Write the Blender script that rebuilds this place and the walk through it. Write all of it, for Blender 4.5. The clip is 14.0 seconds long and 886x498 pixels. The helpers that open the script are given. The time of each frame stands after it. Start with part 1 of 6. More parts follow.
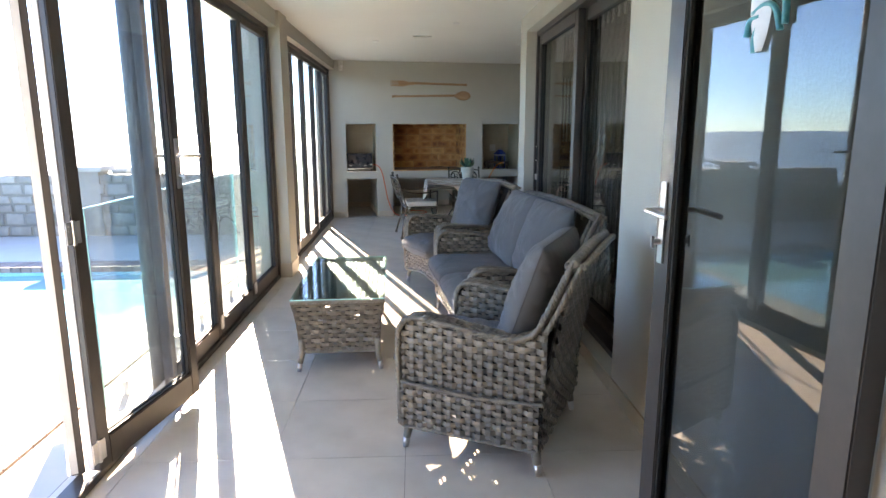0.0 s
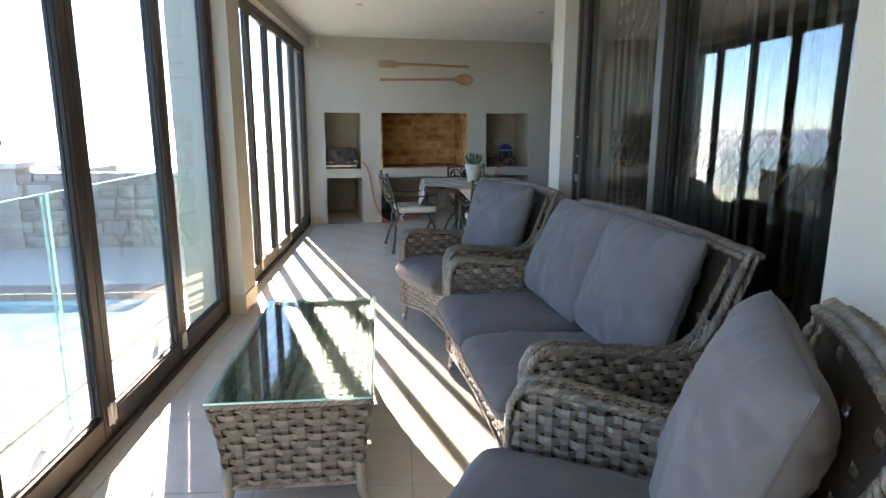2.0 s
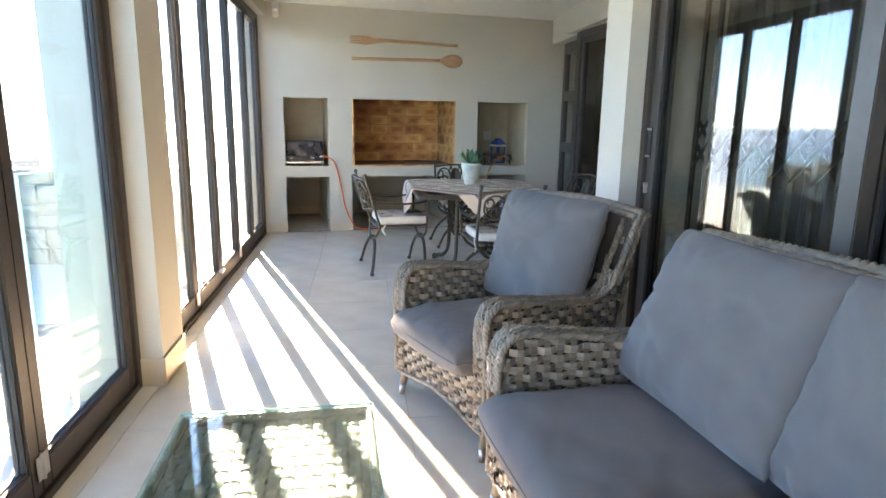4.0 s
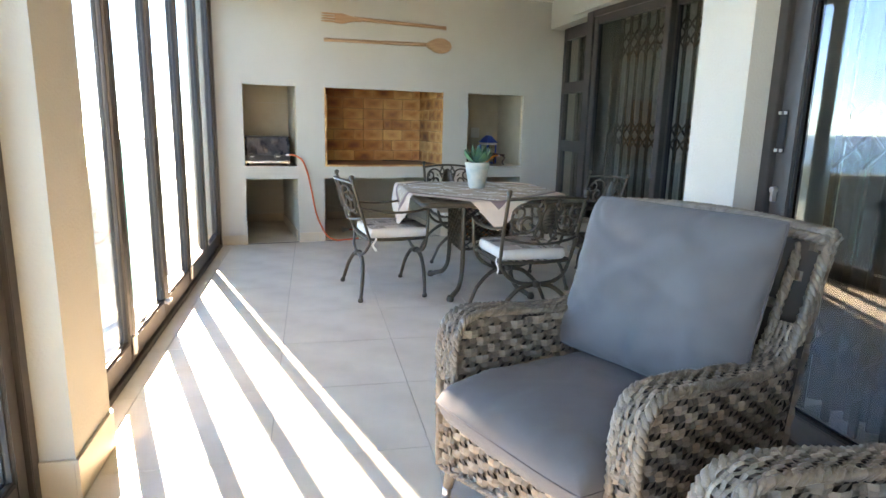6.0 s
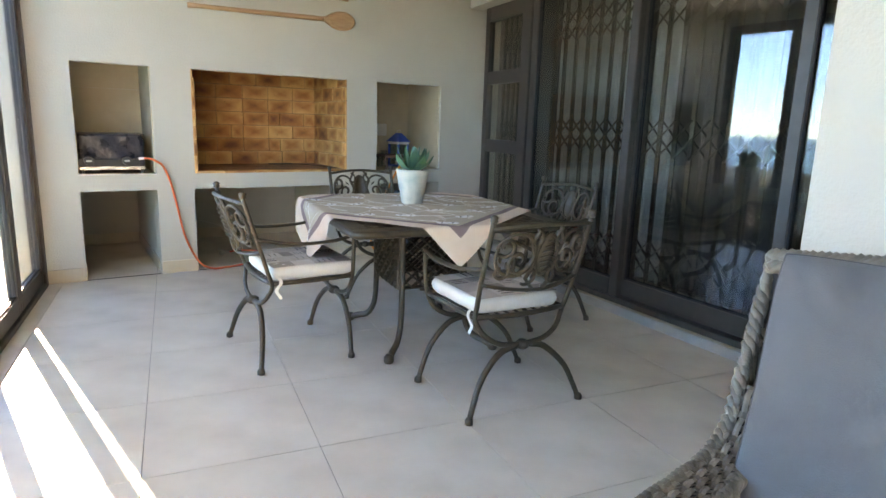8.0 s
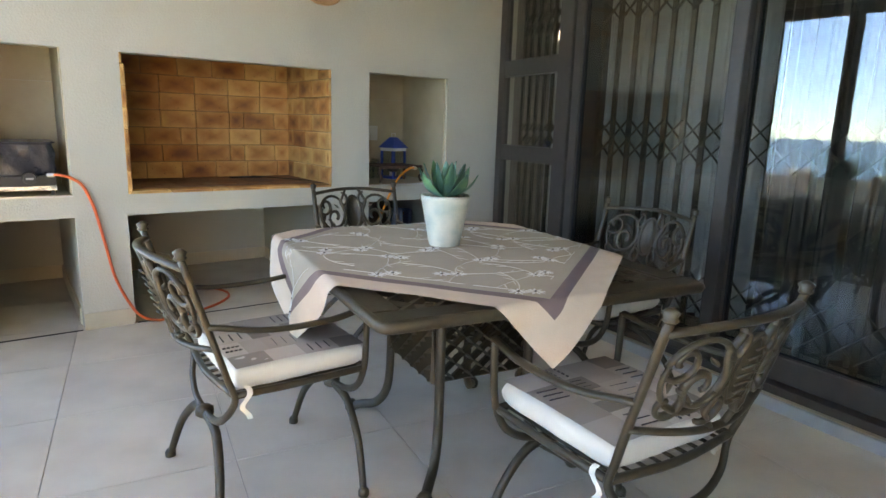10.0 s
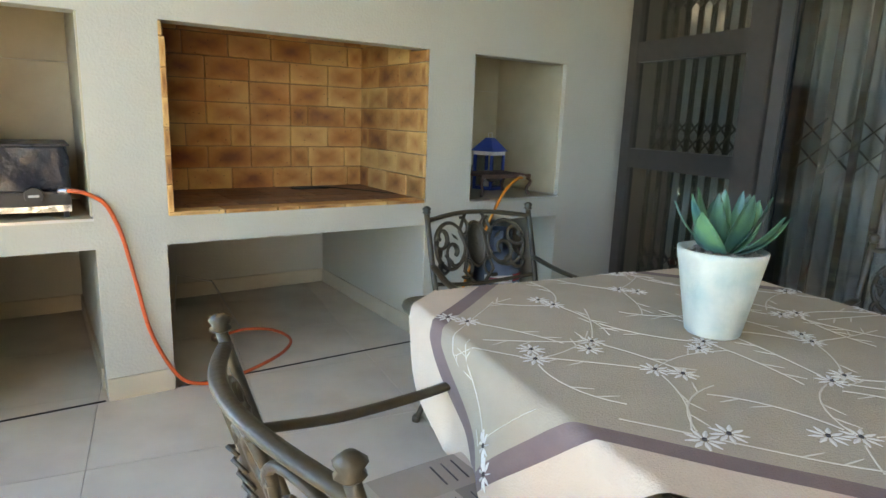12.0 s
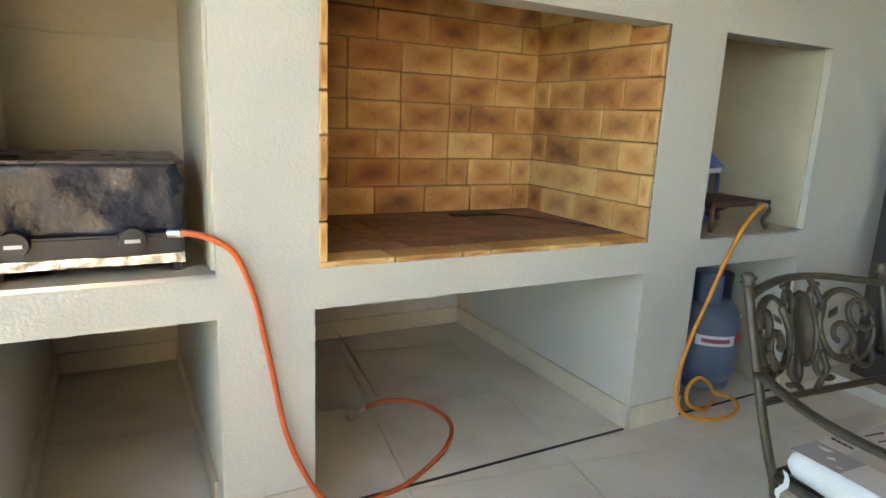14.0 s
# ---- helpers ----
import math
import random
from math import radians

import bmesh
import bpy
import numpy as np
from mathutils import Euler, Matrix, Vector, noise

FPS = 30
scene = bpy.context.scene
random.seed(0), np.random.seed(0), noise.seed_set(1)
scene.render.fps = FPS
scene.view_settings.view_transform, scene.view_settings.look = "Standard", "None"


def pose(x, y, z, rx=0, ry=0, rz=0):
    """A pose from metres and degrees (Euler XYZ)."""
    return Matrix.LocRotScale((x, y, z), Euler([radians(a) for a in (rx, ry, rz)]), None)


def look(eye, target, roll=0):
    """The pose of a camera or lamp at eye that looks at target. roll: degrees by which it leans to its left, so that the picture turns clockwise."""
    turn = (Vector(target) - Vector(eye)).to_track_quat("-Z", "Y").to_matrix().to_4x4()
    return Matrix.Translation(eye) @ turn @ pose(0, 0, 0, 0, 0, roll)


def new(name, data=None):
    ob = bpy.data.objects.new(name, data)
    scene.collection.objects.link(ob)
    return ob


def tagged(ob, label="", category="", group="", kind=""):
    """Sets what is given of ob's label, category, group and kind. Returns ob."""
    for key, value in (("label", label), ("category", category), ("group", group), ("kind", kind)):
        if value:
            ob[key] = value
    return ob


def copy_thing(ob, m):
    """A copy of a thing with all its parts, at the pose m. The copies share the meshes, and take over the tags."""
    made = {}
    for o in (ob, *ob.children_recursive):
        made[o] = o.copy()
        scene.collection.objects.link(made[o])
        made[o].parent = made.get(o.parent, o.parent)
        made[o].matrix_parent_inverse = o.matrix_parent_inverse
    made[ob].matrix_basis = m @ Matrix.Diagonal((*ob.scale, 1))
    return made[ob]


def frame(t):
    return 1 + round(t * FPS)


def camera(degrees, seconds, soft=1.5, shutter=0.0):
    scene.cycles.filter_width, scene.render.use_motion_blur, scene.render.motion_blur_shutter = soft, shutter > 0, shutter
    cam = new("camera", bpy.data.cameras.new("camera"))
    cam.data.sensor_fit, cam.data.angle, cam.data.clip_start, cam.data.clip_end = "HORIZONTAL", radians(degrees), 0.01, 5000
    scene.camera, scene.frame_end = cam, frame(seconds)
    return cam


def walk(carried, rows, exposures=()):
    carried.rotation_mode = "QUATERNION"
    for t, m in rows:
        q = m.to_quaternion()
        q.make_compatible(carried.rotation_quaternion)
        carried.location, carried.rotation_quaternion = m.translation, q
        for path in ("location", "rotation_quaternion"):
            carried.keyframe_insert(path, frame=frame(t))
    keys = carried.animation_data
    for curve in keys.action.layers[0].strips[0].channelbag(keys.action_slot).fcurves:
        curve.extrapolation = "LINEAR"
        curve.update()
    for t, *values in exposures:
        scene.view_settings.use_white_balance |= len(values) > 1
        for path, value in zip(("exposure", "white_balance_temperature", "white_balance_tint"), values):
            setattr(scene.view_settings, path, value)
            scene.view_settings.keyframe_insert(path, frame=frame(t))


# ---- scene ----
cam = camera(71.9, 14.0)
PATH = [
    (0, (-0.467, -0.059, 1.506), (-0.081, 1.865, 1.12), -0.1),
    (0.5, (-0.434, 0.357, 1.531), (-0.032, 2.276, 1.139), 0.1),
    (1, (-0.362, 0.8, 1.497), (0.075, 2.712, 1.103), -0.0),
    (1.5, (-0.323, 1.194, 1.511), (0.11, 3.105, 1.111), 0.0),
    (2, (-0.305, 1.593, 1.413), (0.125, 3.506, 1.016), 0.1),
    (2.5, (-0.268, 2.023, 1.353), (0.204, 3.926, 0.956), 0.3),
    (3, (-0.218, 2.405, 1.395), (0.287, 4.296, 0.988), 0.7),
    (5.5, (-0.330, 3.905, 1.275), (0.318, 5.753, 0.867), 1.1),
    (6, (-0.328, 4.155, 1.262), (0.370, 5.985, 0.858), 1.4),
    (6.5, (-0.275, 4.435, 1.252), (0.497, 6.236, 0.847), 1.5),
    (7, (-0.254, 4.768, 1.244), (0.633, 6.515, 0.84), 1.6),
    (9.5, (0.122, 6.324, 1.233), (1.265, 7.916, 0.833), 1.8),
    (10, (0.213, 6.605, 1.239), (1.356, 8.196, 0.841), 1.7),
    (10.5, (0.253, 6.864, 1.229), (1.39, 8.459, 0.825), 1.9),
    (11, (0.266, 7.166, 1.257), (1.391, 8.769, 0.85), 2.0),
    (11.5, (0.291, 7.473, 1.245), (1.409, 9.08, 0.834), 1.9),
    (12, (0.323, 7.778, 1.235), (1.417, 9.4, 0.82), 2.1),
    (12.5, (0.314, 8.034, 1.214), (1.35, 9.693, 0.796), 2.2),
    (13, (0.3, 8.294, 1.219), (1.28, 9.99, 0.814), 2.1),
    (13.5, (0.286, 8.581, 1.213), (1.234, 10.293, 0.797), 2.2),
    (14, (0.29, 8.911, 1.228), (1.219, 10.631, 0.805), 2.5),
]
EXPOSURE = [(0.0, 3.68, 8100, 21), (0.5, 3.4, 8200, 21), (1.0, 3.35, 8350, 21), (1.5, 3.6, 8350, 21), (2.5, 3.93, 8350, 21), (3.0, 4.42, 8450, 22), (5.5, 4.6, 8900, 21), (6.5, 4.75, 9000, 22), (7.0, 4.8, 9150, 22), (9.5, 4.7, 10150, 22), (10.0, 4.68, 10250, 22), (10.5, 4.55, 10250, 19.5), (11.0, 4.4, 10250, 18), (12.0, 4.8, 10350, 18), (14.0, 5.08, 10850, 18.5)]
walk(cam, [(t, look(eye, target, roll)) for t, eye, target, roll in PATH], EXPOSURE)

# side frame: x runs from the glazed wall to the house wall, y along the room, both from the corner at the braai wall
SIDE = pose(-0.30, 10.53, 0, 0, 0, -8.65)


def sp(d, s, z=0.0):
    return SIDE @ Vector((d, s, z))


# ---- world, sun, exposure ----
SUN_ELEV, SUN_AZ = radians(21.5), radians(-9.3)
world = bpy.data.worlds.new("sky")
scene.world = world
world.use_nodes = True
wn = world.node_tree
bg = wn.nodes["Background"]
sky = wn.nodes.new("ShaderNodeTexSky")
sky.sky_type, sky.sun_disc = "NISHITA", False
sky.sun_elevation, sky.sun_rotation = SUN_ELEV, SUN_AZ
sky.air_density, sky.dust_density, sky.ozone_density = 0.75, 0.05, 3.5
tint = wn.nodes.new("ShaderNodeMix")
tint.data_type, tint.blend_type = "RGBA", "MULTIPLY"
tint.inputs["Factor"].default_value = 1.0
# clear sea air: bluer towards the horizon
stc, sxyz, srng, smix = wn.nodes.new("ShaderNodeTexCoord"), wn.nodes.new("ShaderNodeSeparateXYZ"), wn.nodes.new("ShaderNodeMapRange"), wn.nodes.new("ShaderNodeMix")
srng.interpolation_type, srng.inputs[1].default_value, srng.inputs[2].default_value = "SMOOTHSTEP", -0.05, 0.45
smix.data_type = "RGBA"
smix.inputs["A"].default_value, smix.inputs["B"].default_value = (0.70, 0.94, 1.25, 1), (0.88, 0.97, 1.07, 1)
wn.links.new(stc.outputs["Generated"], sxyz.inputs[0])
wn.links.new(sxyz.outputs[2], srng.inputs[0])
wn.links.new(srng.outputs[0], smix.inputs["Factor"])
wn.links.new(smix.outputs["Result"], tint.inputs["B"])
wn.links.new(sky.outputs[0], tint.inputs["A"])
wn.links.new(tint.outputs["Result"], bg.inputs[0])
bg.inputs[1].default_value = 0.12
sun = new("sun", bpy.data.lights.new("sun", "SUN"))
sun.data.energy, sun.data.angle, sun.data.color = 5.0, radians(0.55), (1.0, 0.945, 0.86)
sun_dir = Vector((math.sin(SUN_AZ) * math.cos(SUN_ELEV), math.cos(SUN_AZ) * math.cos(SUN_ELEV), math.sin(SUN_ELEV)))
sun.matrix_basis = sun_dir.to_track_quat("Z", "Y").to_matrix().to_4x4()


# ---- materials ----
def mat(name, color, rough=0.6, metal=0.0, color2=None, scale=8.0, detail=4.0, bump=0.0, bump_scale=60.0, spread=0.5,
        coarse=0.0, coarse_color=None, stretch=(1, 1, 1), coat=0.0, rough2=None, island=0.0, obj=0.0, sheen=0.0, spec=0.5):
    """A surface with two scales of tone, a fine relief and, if asked, a tone of its own for each piece."""
    m = bpy.data.materials.new(name)
    m.use_nodes = True
    nt = m.node_tree
    b = nt.nodes["Principled BSDF"]
    b.inputs["Roughness"].default_value = rough
    b.inputs["Metallic"].default_value = metal
    b.inputs["Coat Weight"].default_value = coat
    b.inputs["Sheen Weight"].default_value = sheen
    b.inputs["Specular IOR Level"].default_value = spec
    tc = nt.nodes.new("ShaderNodeTexCoord")
    mp = nt.nodes.new("ShaderNodeMapping")
    mp.inputs["Scale"].default_value = stretch
    nt.links.new(tc.outputs["Object"], mp.inputs[0])
    c2 = color2 or tuple(c * 0.8 for c in color)
    n1 = nt.nodes.new("ShaderNodeTexNoise")
    n1.inputs["Scale"].default_value, n1.inputs["Detail"].default_value = scale, detail
    nt.links.new(mp.outputs[0], n1.inputs["Vector"])
    r1 = nt.nodes.new("ShaderNodeMapRange")
    r1.inputs[1].default_value, r1.inputs[2].default_value = 0.5 - spread / 2, 0.5 + spread / 2
    nt.links.new(n1.outputs[0], r1.inputs[0])
    mx = nt.nodes.new("ShaderNodeMix")
    mx.data_type = "RGBA"
    mx.inputs["A"].default_value, mx.inputs["B"].default_value = (*color, 1), (*c2, 1)
    nt.links.new(r1.outputs[0], mx.inputs["Factor"])
    out = mx.outputs["Result"]
    if coarse:
        n2 = nt.nodes.new("ShaderNodeTexNoise")
        n2.inputs["Scale"].default_value, n2.inputs["Detail"].default_value = coarse, 3
        nt.links.new(mp.outputs[0], n2.inputs["Vector"])
        r2 = nt.nodes.new("ShaderNodeMapRange")
        r2.inputs[1].default_value, r2.inputs[2].default_value, r2.inputs[4].default_value = 0.42, 0.72, 0.75
        nt.links.new(n2.outputs[0], r2.inputs[0])
        m2 = nt.nodes.new("ShaderNodeMix")
        m2.data_type = "RGBA"
        nt.links.new(out, m2.inputs["A"])
        m2.inputs["B"].default_value = (*(coarse_color or c2), 1)
        nt.links.new(r2.outputs[0], m2.inputs["Factor"])
        out = m2.outputs["Result"]
    if island or obj:
        if island:
            src = nt.nodes.new("ShaderNodeNewGeometry").outputs["Random Per Island"]
        else:
            src = nt.nodes.new("ShaderNodeObjectInfo").outputs["Random"]
        r3 = nt.nodes.new("ShaderNodeMapRange")
        k = island or obj
        r3.inputs[3].default_value, r3.inputs[4].default_value = 1 - k, 1 + k
        nt.links.new(src, r3.inputs[0])
        hs = nt.nodes.new("ShaderNodeHueSaturation")
        nt.links.new(r3.outputs[0], hs.inputs["Value"])
        nt.links.new(out, hs.inputs["Color"])
        out = hs.outputs[0]
    nt.links.new(out, b.inputs["Base Color"])
    if rough2 is not None:
        r4 = nt.nodes.new("ShaderNodeMapRange")
        r4.inputs[3].default_value, r4.inputs[4].default_value = rough, rough2
        nt.links.new(n1.outputs[0], r4.inputs[0])
        nt.links.new(r4.outputs[0], b.inputs["Roughness"])
    if bump:
        n3 = nt.nodes.new("ShaderNodeTexNoise")
        n3.inputs["Scale"].default_value, n3.inputs["Detail"].default_value = bump_scale, 5
        nt.links.new(mp.outputs[0], n3.inputs["Vector"])
        bp = nt.nodes.new("ShaderNodeBump")
        bp.inputs["Strength"].default_value, bp.inputs["Distance"].default_value = bump, 0.01
        nt.links.new(n3.outputs[0], bp.inputs["Height"])
        nt.links.new(bp.outputs[0], b.inputs["Normal"])
    return m


def glass(name, color=(1, 1, 1), rough=0.0, facing=0.04, film=0.0):
    """Sheet glass: a mirror whose strength grows towards grazing angles, over plain see-through; film: a thin pale veil
    in it, for salt haze and glare.
    """
    m = bpy.data.materials.new(name)
    m.use_nodes = True
    nt = m.node_tree
    nt.nodes.remove(nt.nodes["Principled BSDF"])
    lw, pw, mr = nt.nodes.new("ShaderNodeLayerWeight"), nt.nodes.new("ShaderNodeMath"), nt.nodes.new("ShaderNodeMapRange")
    lw.inputs[0].default_value = 0.5
    pw.operation, pw.inputs[1].default_value = "POWER", 5.0
    mr.inputs[3].default_value, mr.inputs[4].default_value = facing, 0.95
    tr, gl, mx = nt.nodes.new("ShaderNodeBsdfTransparent"), nt.nodes.new("ShaderNodeBsdfGlossy"), nt.nodes.new("ShaderNodeMixShader")
    tr.inputs[0].default_value = (*color, 1)
    gl.inputs["Roughness"].default_value = rough
    nt.links.new(lw.outputs["Facing"], pw.inputs[0])
    nt.links.new(pw.outputs[0], mr.inputs[0])
    nt.links.new(mr.outputs[0], mx.inputs[0])
    clear = tr.outputs[0]
    if film:
        tl, mf = nt.nodes.new("ShaderNodeBsdfTranslucent"), nt.nodes.new("ShaderNodeMixShader")
        tc, mp, nz, fr = nt.nodes.new("ShaderNodeTexCoord"), nt.nodes.new("ShaderNodeMapping"), nt.nodes.new("ShaderNodeTexNoise"), nt.nodes.new("ShaderNodeMapRange")
        mp.inputs["Scale"].default_value = (1, 5, 0.7)
        nz.inputs["Scale"].default_value, nz.inputs["Detail"].default_value = 2.5, 8
        fr.inputs[1].default_value, fr.inputs[2].default_value = 0.3, 0.75
        fr.inputs[3].default_value, fr.inputs[4].default_value = film * 0.5, film * 1.6
        nt.links.new(tc.outputs["Object"], mp.inputs[0])
        nt.links.new(mp.outputs[0], nz.inputs["Vector"])
        nt.links.new(nz.outputs[0], fr.inputs[0])
        nt.links.new(fr.outputs[0], mf.inputs[0])
        nt.links.new(clear, mf.inputs[1])
        nt.links.new(tl.outputs[0], mf.inputs[2])
        clear = mf.outputs[0]
    nt.links.new(clear, mx.inputs[1])
    nt.links.new(gl.outputs[0], mx.inputs[2])
    nt.links.new(mx.outputs[0], nt.nodes["Material Output"].inputs[0])
    return m


PLASTER = mat("plaster_wall", (0.445, 0.425, 0.36), 0.85, color2=(0.41, 0.39, 0.33), scale=3, bump=0.25, bump_scale=90, spread=0.6, coarse=0.7, coarse_color=(0.42, 0.40, 0.34))
CEIL = mat("ceiling_paint", (0.66, 0.65, 0.60), 0.9, color2=(0.62, 0.61, 0.565), scale=1.2, bump=0.08)
TILE = mat("floor_tile", (0.62, 0.56, 0.475), 0.28, color2=(0.50, 0.445, 0.37), scale=3.5, detail=9, spread=0.35, coarse=1.1, coarse_color=(0.53, 0.475, 0.395), bump=0.03, obj=0.025, rough2=0.42)
GROUT = mat("grout", (0.31, 0.275, 0.23), 0.9)
SKIRT = mat("skirting_tile", (0.50, 0.43, 0.32), 0.35, color2=(0.43, 0.37, 0.27), scale=6, detail=8)
ALU = mat("bronze_aluminium", (0.062, 0.052, 0.046), 0.42, 0.3, color2=(0.050, 0.043, 0.038), scale=20, bump=0.03)
RUBBER = mat("black_rubber", (0.012, 0.012, 0.013), 0.7)
WHITE_ALU = mat("pale_seal", (0.62, 0.60, 0.56), 0.5)
GLASS = glass("window_glass", (0.80, 0.84, 0.85), film=0.010)
# film on the table top puts the pale glare veil into the glass
TABLE_GLASS = glass("table_glass", (0.78, 0.92, 0.90), 0.03, 0.11, film=0.03)
WICKER = mat("woven_rattan", (0.215, 0.19, 0.15), 0.42, color2=(0.13, 0.112, 0.088), scale=14, detail=3, spread=0.5, bump=0.35, bump_scale=160, stretch=(1, 1, 1), island=0.28)
WICKER_POST = mat("woven_rattan_upright", (0.15, 0.13, 0.10), 0.45, color2=(0.09, 0.078, 0.062), scale=20, bump=0.35, bump_scale=160)
WICKER_SHADE = mat("rattan_shadow_backing", (0.035, 0.03, 0.025), 0.8)
FABRIC = mat("grey_cushion_cloth", (0.096, 0.098, 0.101), 0.95, color2=(0.086, 0.088, 0.091), scale=9, bump=0.3, bump_scale=420, sheen=0.08)
CHROME = mat("brushed_steel", (0.62, 0.61, 0.60), 0.28, 1.0)
IRON = mat("bronze_cast_iron", (0.056, 0.042, 0.024), 0.42, 0.2, color2=(0.035, 0.027, 0.016), scale=30, bump=0.12, bump_scale=90)


# ---- mesh helpers ----
def add_box(bm, x0, x1, y0, y1, z0, z1, m=None):
    vs = [bm.verts.new((x, y, z)) for x in (x0, x1) for y in (y0, y1) for z in (z0, z1)]
    for f in ((0, 1, 3, 2), (4, 6, 7, 5), (0, 4, 5, 1), (2, 3, 7, 6), (0, 2, 6, 4), (1, 5, 7, 3)):
        bm.faces.new([vs[i] for i in f])
    if m is not None:
        for v in vs:
            v.co = m @ v.co
    return vs


def to_object(name, bm, material, smooth=False, bevel=0.0, segments=2):
    if bevel:
        bmesh.ops.bevel(bm, geom=list(bm.edges), offset=bevel, segments=segments, affect="EDGES", clamp_overlap=True)
    bmesh.ops.recalc_face_normals(bm, faces=bm.faces)
    me = bpy.data.meshes.new(name)
    bm.to_mesh(me)
    bm.free()
    if smooth:
        me.polygons.foreach_set("use_smooth", [True] * len(me.polygons))
    me.materials.append(material)
    return new(name, me)


def part(name, bm, material, parent, label="", smooth=False, bevel=0.0, segments=2):
    ob = to_object(name, bm, material, smooth, bevel, segments)
    ob.parent = parent
    return tagged(ob, label)


def thing(name, m, label, category, group="", kind=""):
    ob = new(name)
    ob.empty_display_size = 0.1
    ob.matrix_basis = m
    return tagged(ob, label, category, group, kind)


def structure(name, bm, material, label, category="", m=SIDE, smooth=False, bevel=0.0):
    ob = to_object(name, bm, material, smooth, bevel)
    ob.matrix_basis = m
    return tagged(ob, label, category, "", "structure")


def boxes(*specs):
    bm = bmesh.new()
    for s in specs:
        add_box(bm, *s)
    return bm


def tube(bm, pts, r, n=8, closed=False, cap=True, flat=1.0):
    """A bar of round (or flattened) section along points; r may be one radius or one a point."""
    pts = [Vector(p) for p in pts]
    rs = r if isinstance(r, (list, tuple)) else [r] * len(pts)
    rings, up = [], None
    for i, p in enumerate(pts):
        a = pts[i - 1] if i or closed else pts[i]
        b = pts[(i + 1) % len(pts)] if i < len(pts) - 1 or closed else pts[i]
        d = (b - a).normalized()
        if up is None:
            up = Vector((0, 0, 1)) if abs(d.z) < 0.9 else Vector((1, 0, 0))
        side = d.cross(up)
        side = side.normalized() if side.length > 1e-4 else Vector((1, 0, 0))
        up = side.cross(d).normalized()
        rings.append([bm.verts.new(p + rs[i] * (math.cos(k * 2 * math.pi / n) * side + flat * math.sin(k * 2 * math.pi / n) * up)) for k in range(n)])
    for i in range(len(rings) - (0 if closed else 1)):
        a, b = rings[i], rings[(i + 1) % len(rings)]
        for k in range(n):
            bm.faces.new((a[k], a[(k + 1) % n], b[(k + 1) % n], b[k]))
    if cap and not closed:
        bm.faces.new(rings[0][::-1])
        bm.faces.new(rings[-1])
    return rings


def smooth_line(pts, n=6):
    """Catmull-Rom points through the given ones."""
    p = [Vector(q) for q in pts]
    p = [2 * p[0] - p[1]] + p + [2 * p[-1] - p[-2]]
    out = []
    for i in range(1, len(p) - 2):
        for k in range(n):
            t = k / n
            out.append(0.5 * (2 * p[i] + (p[i + 1] - p[i - 1]) * t + (2 * p[i - 1] - 5 * p[i] + 4 * p[i + 1] - p[i + 2]) * t * t + (3 * p[i] - p[i - 1] - 3 * p[i + 1] + p[i + 2]) * t ** 3))
    return out + [p[-2]]


def lathe(bm, profile, n=24, at=(0, 0, 0)):
    rings = [[bm.verts.new((at[0] + r * math.cos(k * 2 * math.pi / n), at[1] + r * math.sin(k * 2 * math.pi / n), at[2] + z)) for k in range(n)] for r, z in profile]
    for a, b in zip(rings, rings[1:]):
        for k in range(n):
            bm.faces.new((a[k], a[(k + 1) % n], b[(k + 1) % n], b[k]))
    bm.faces.new(rings[0][::-1])
    bm.faces.new(rings[-1])


# ---- structure: floor, walls, ceiling ----
CEIL_Z, HEAD = 2.62, 2.47
WALL_Y = 10.575
structure("floor", boxes((-0.12, 5.0, -13.2, 1.9, -0.12, -0.006)), GROUT, "pale porcelain tiled patio floor", "floor")


def wall_piece(x0, x1, z0, z1, y0=WALL_Y, y1=None):
    return (x0, x1, y0, y1 if y1 is not None else WALL_Y + 0.12, z0, z1)


# braai wall: front plaster with three bays above and three below
I4 = Matrix.Identity(4)
Z0, Z1, Z2, Z3 = 0.0, 0.665, 0.787, 1.588
X = [-0.49, -0.01, 0.507, 0.787, 2.085, 2.378, 3.065, 3.75]
front = boxes(
    wall_piece(X[0], X[7], Z3, CEIL_Z + 0.1),
    wall_piece(X[0], X[7], Z1, Z2),
    wall_piece(X[0], X[1], Z2, Z3), wall_piece(X[2], X[3], Z2, Z3), wall_piece(X[4], X[5], Z2, Z3), wall_piece(X[6], X[7], Z2, Z3),
    wall_piece(X[0], X[1], Z0, Z1), wall_piece(X[2], X[3] - 0.012, Z0, Z1), wall_piece(X[4], X[5], Z0, Z1), wall_piece(X[6], X[7], Z0, Z1))
structure("wall_north", front, PLASTER, "textured beige plaster wall with barbecue bays", "wall", I4)
deep = boxes((X[0], X[7], 12.02, 12.14, 0, CEIL_Z))
for a, b in ((X[0], X[1] - 0.003), (X[2] + 0.003, X[3] - 0.012), (X[4] + 0.003, X[5] - 0.003), (X[6] + 0.003, X[7])):
    add_box(deep, a, b, WALL_Y + 0.12, 12.02, 0, Z1 - 0.002)
for a, b in ((X[0], X[1] - 0.003), (X[2] + 0.003, X[3] - 0.03), (X[4] + 0.03, X[5] - 0.003), (X[6] + 0.003, X[7])):
    add_box(deep, a, b, WALL_Y + 0.12, 11.45, Z2 + 0.002, CEIL_Z)
add_box(deep, X[0], X[7], WALL_Y + 0.12, 12.02, Z1 + 0.002, Z2 - 0.03)
add_box(deep, X[1] - 0.003, X[2] + 0.003, 11.23, 11.37, Z2 - 0.03, Z3 + 0.2)
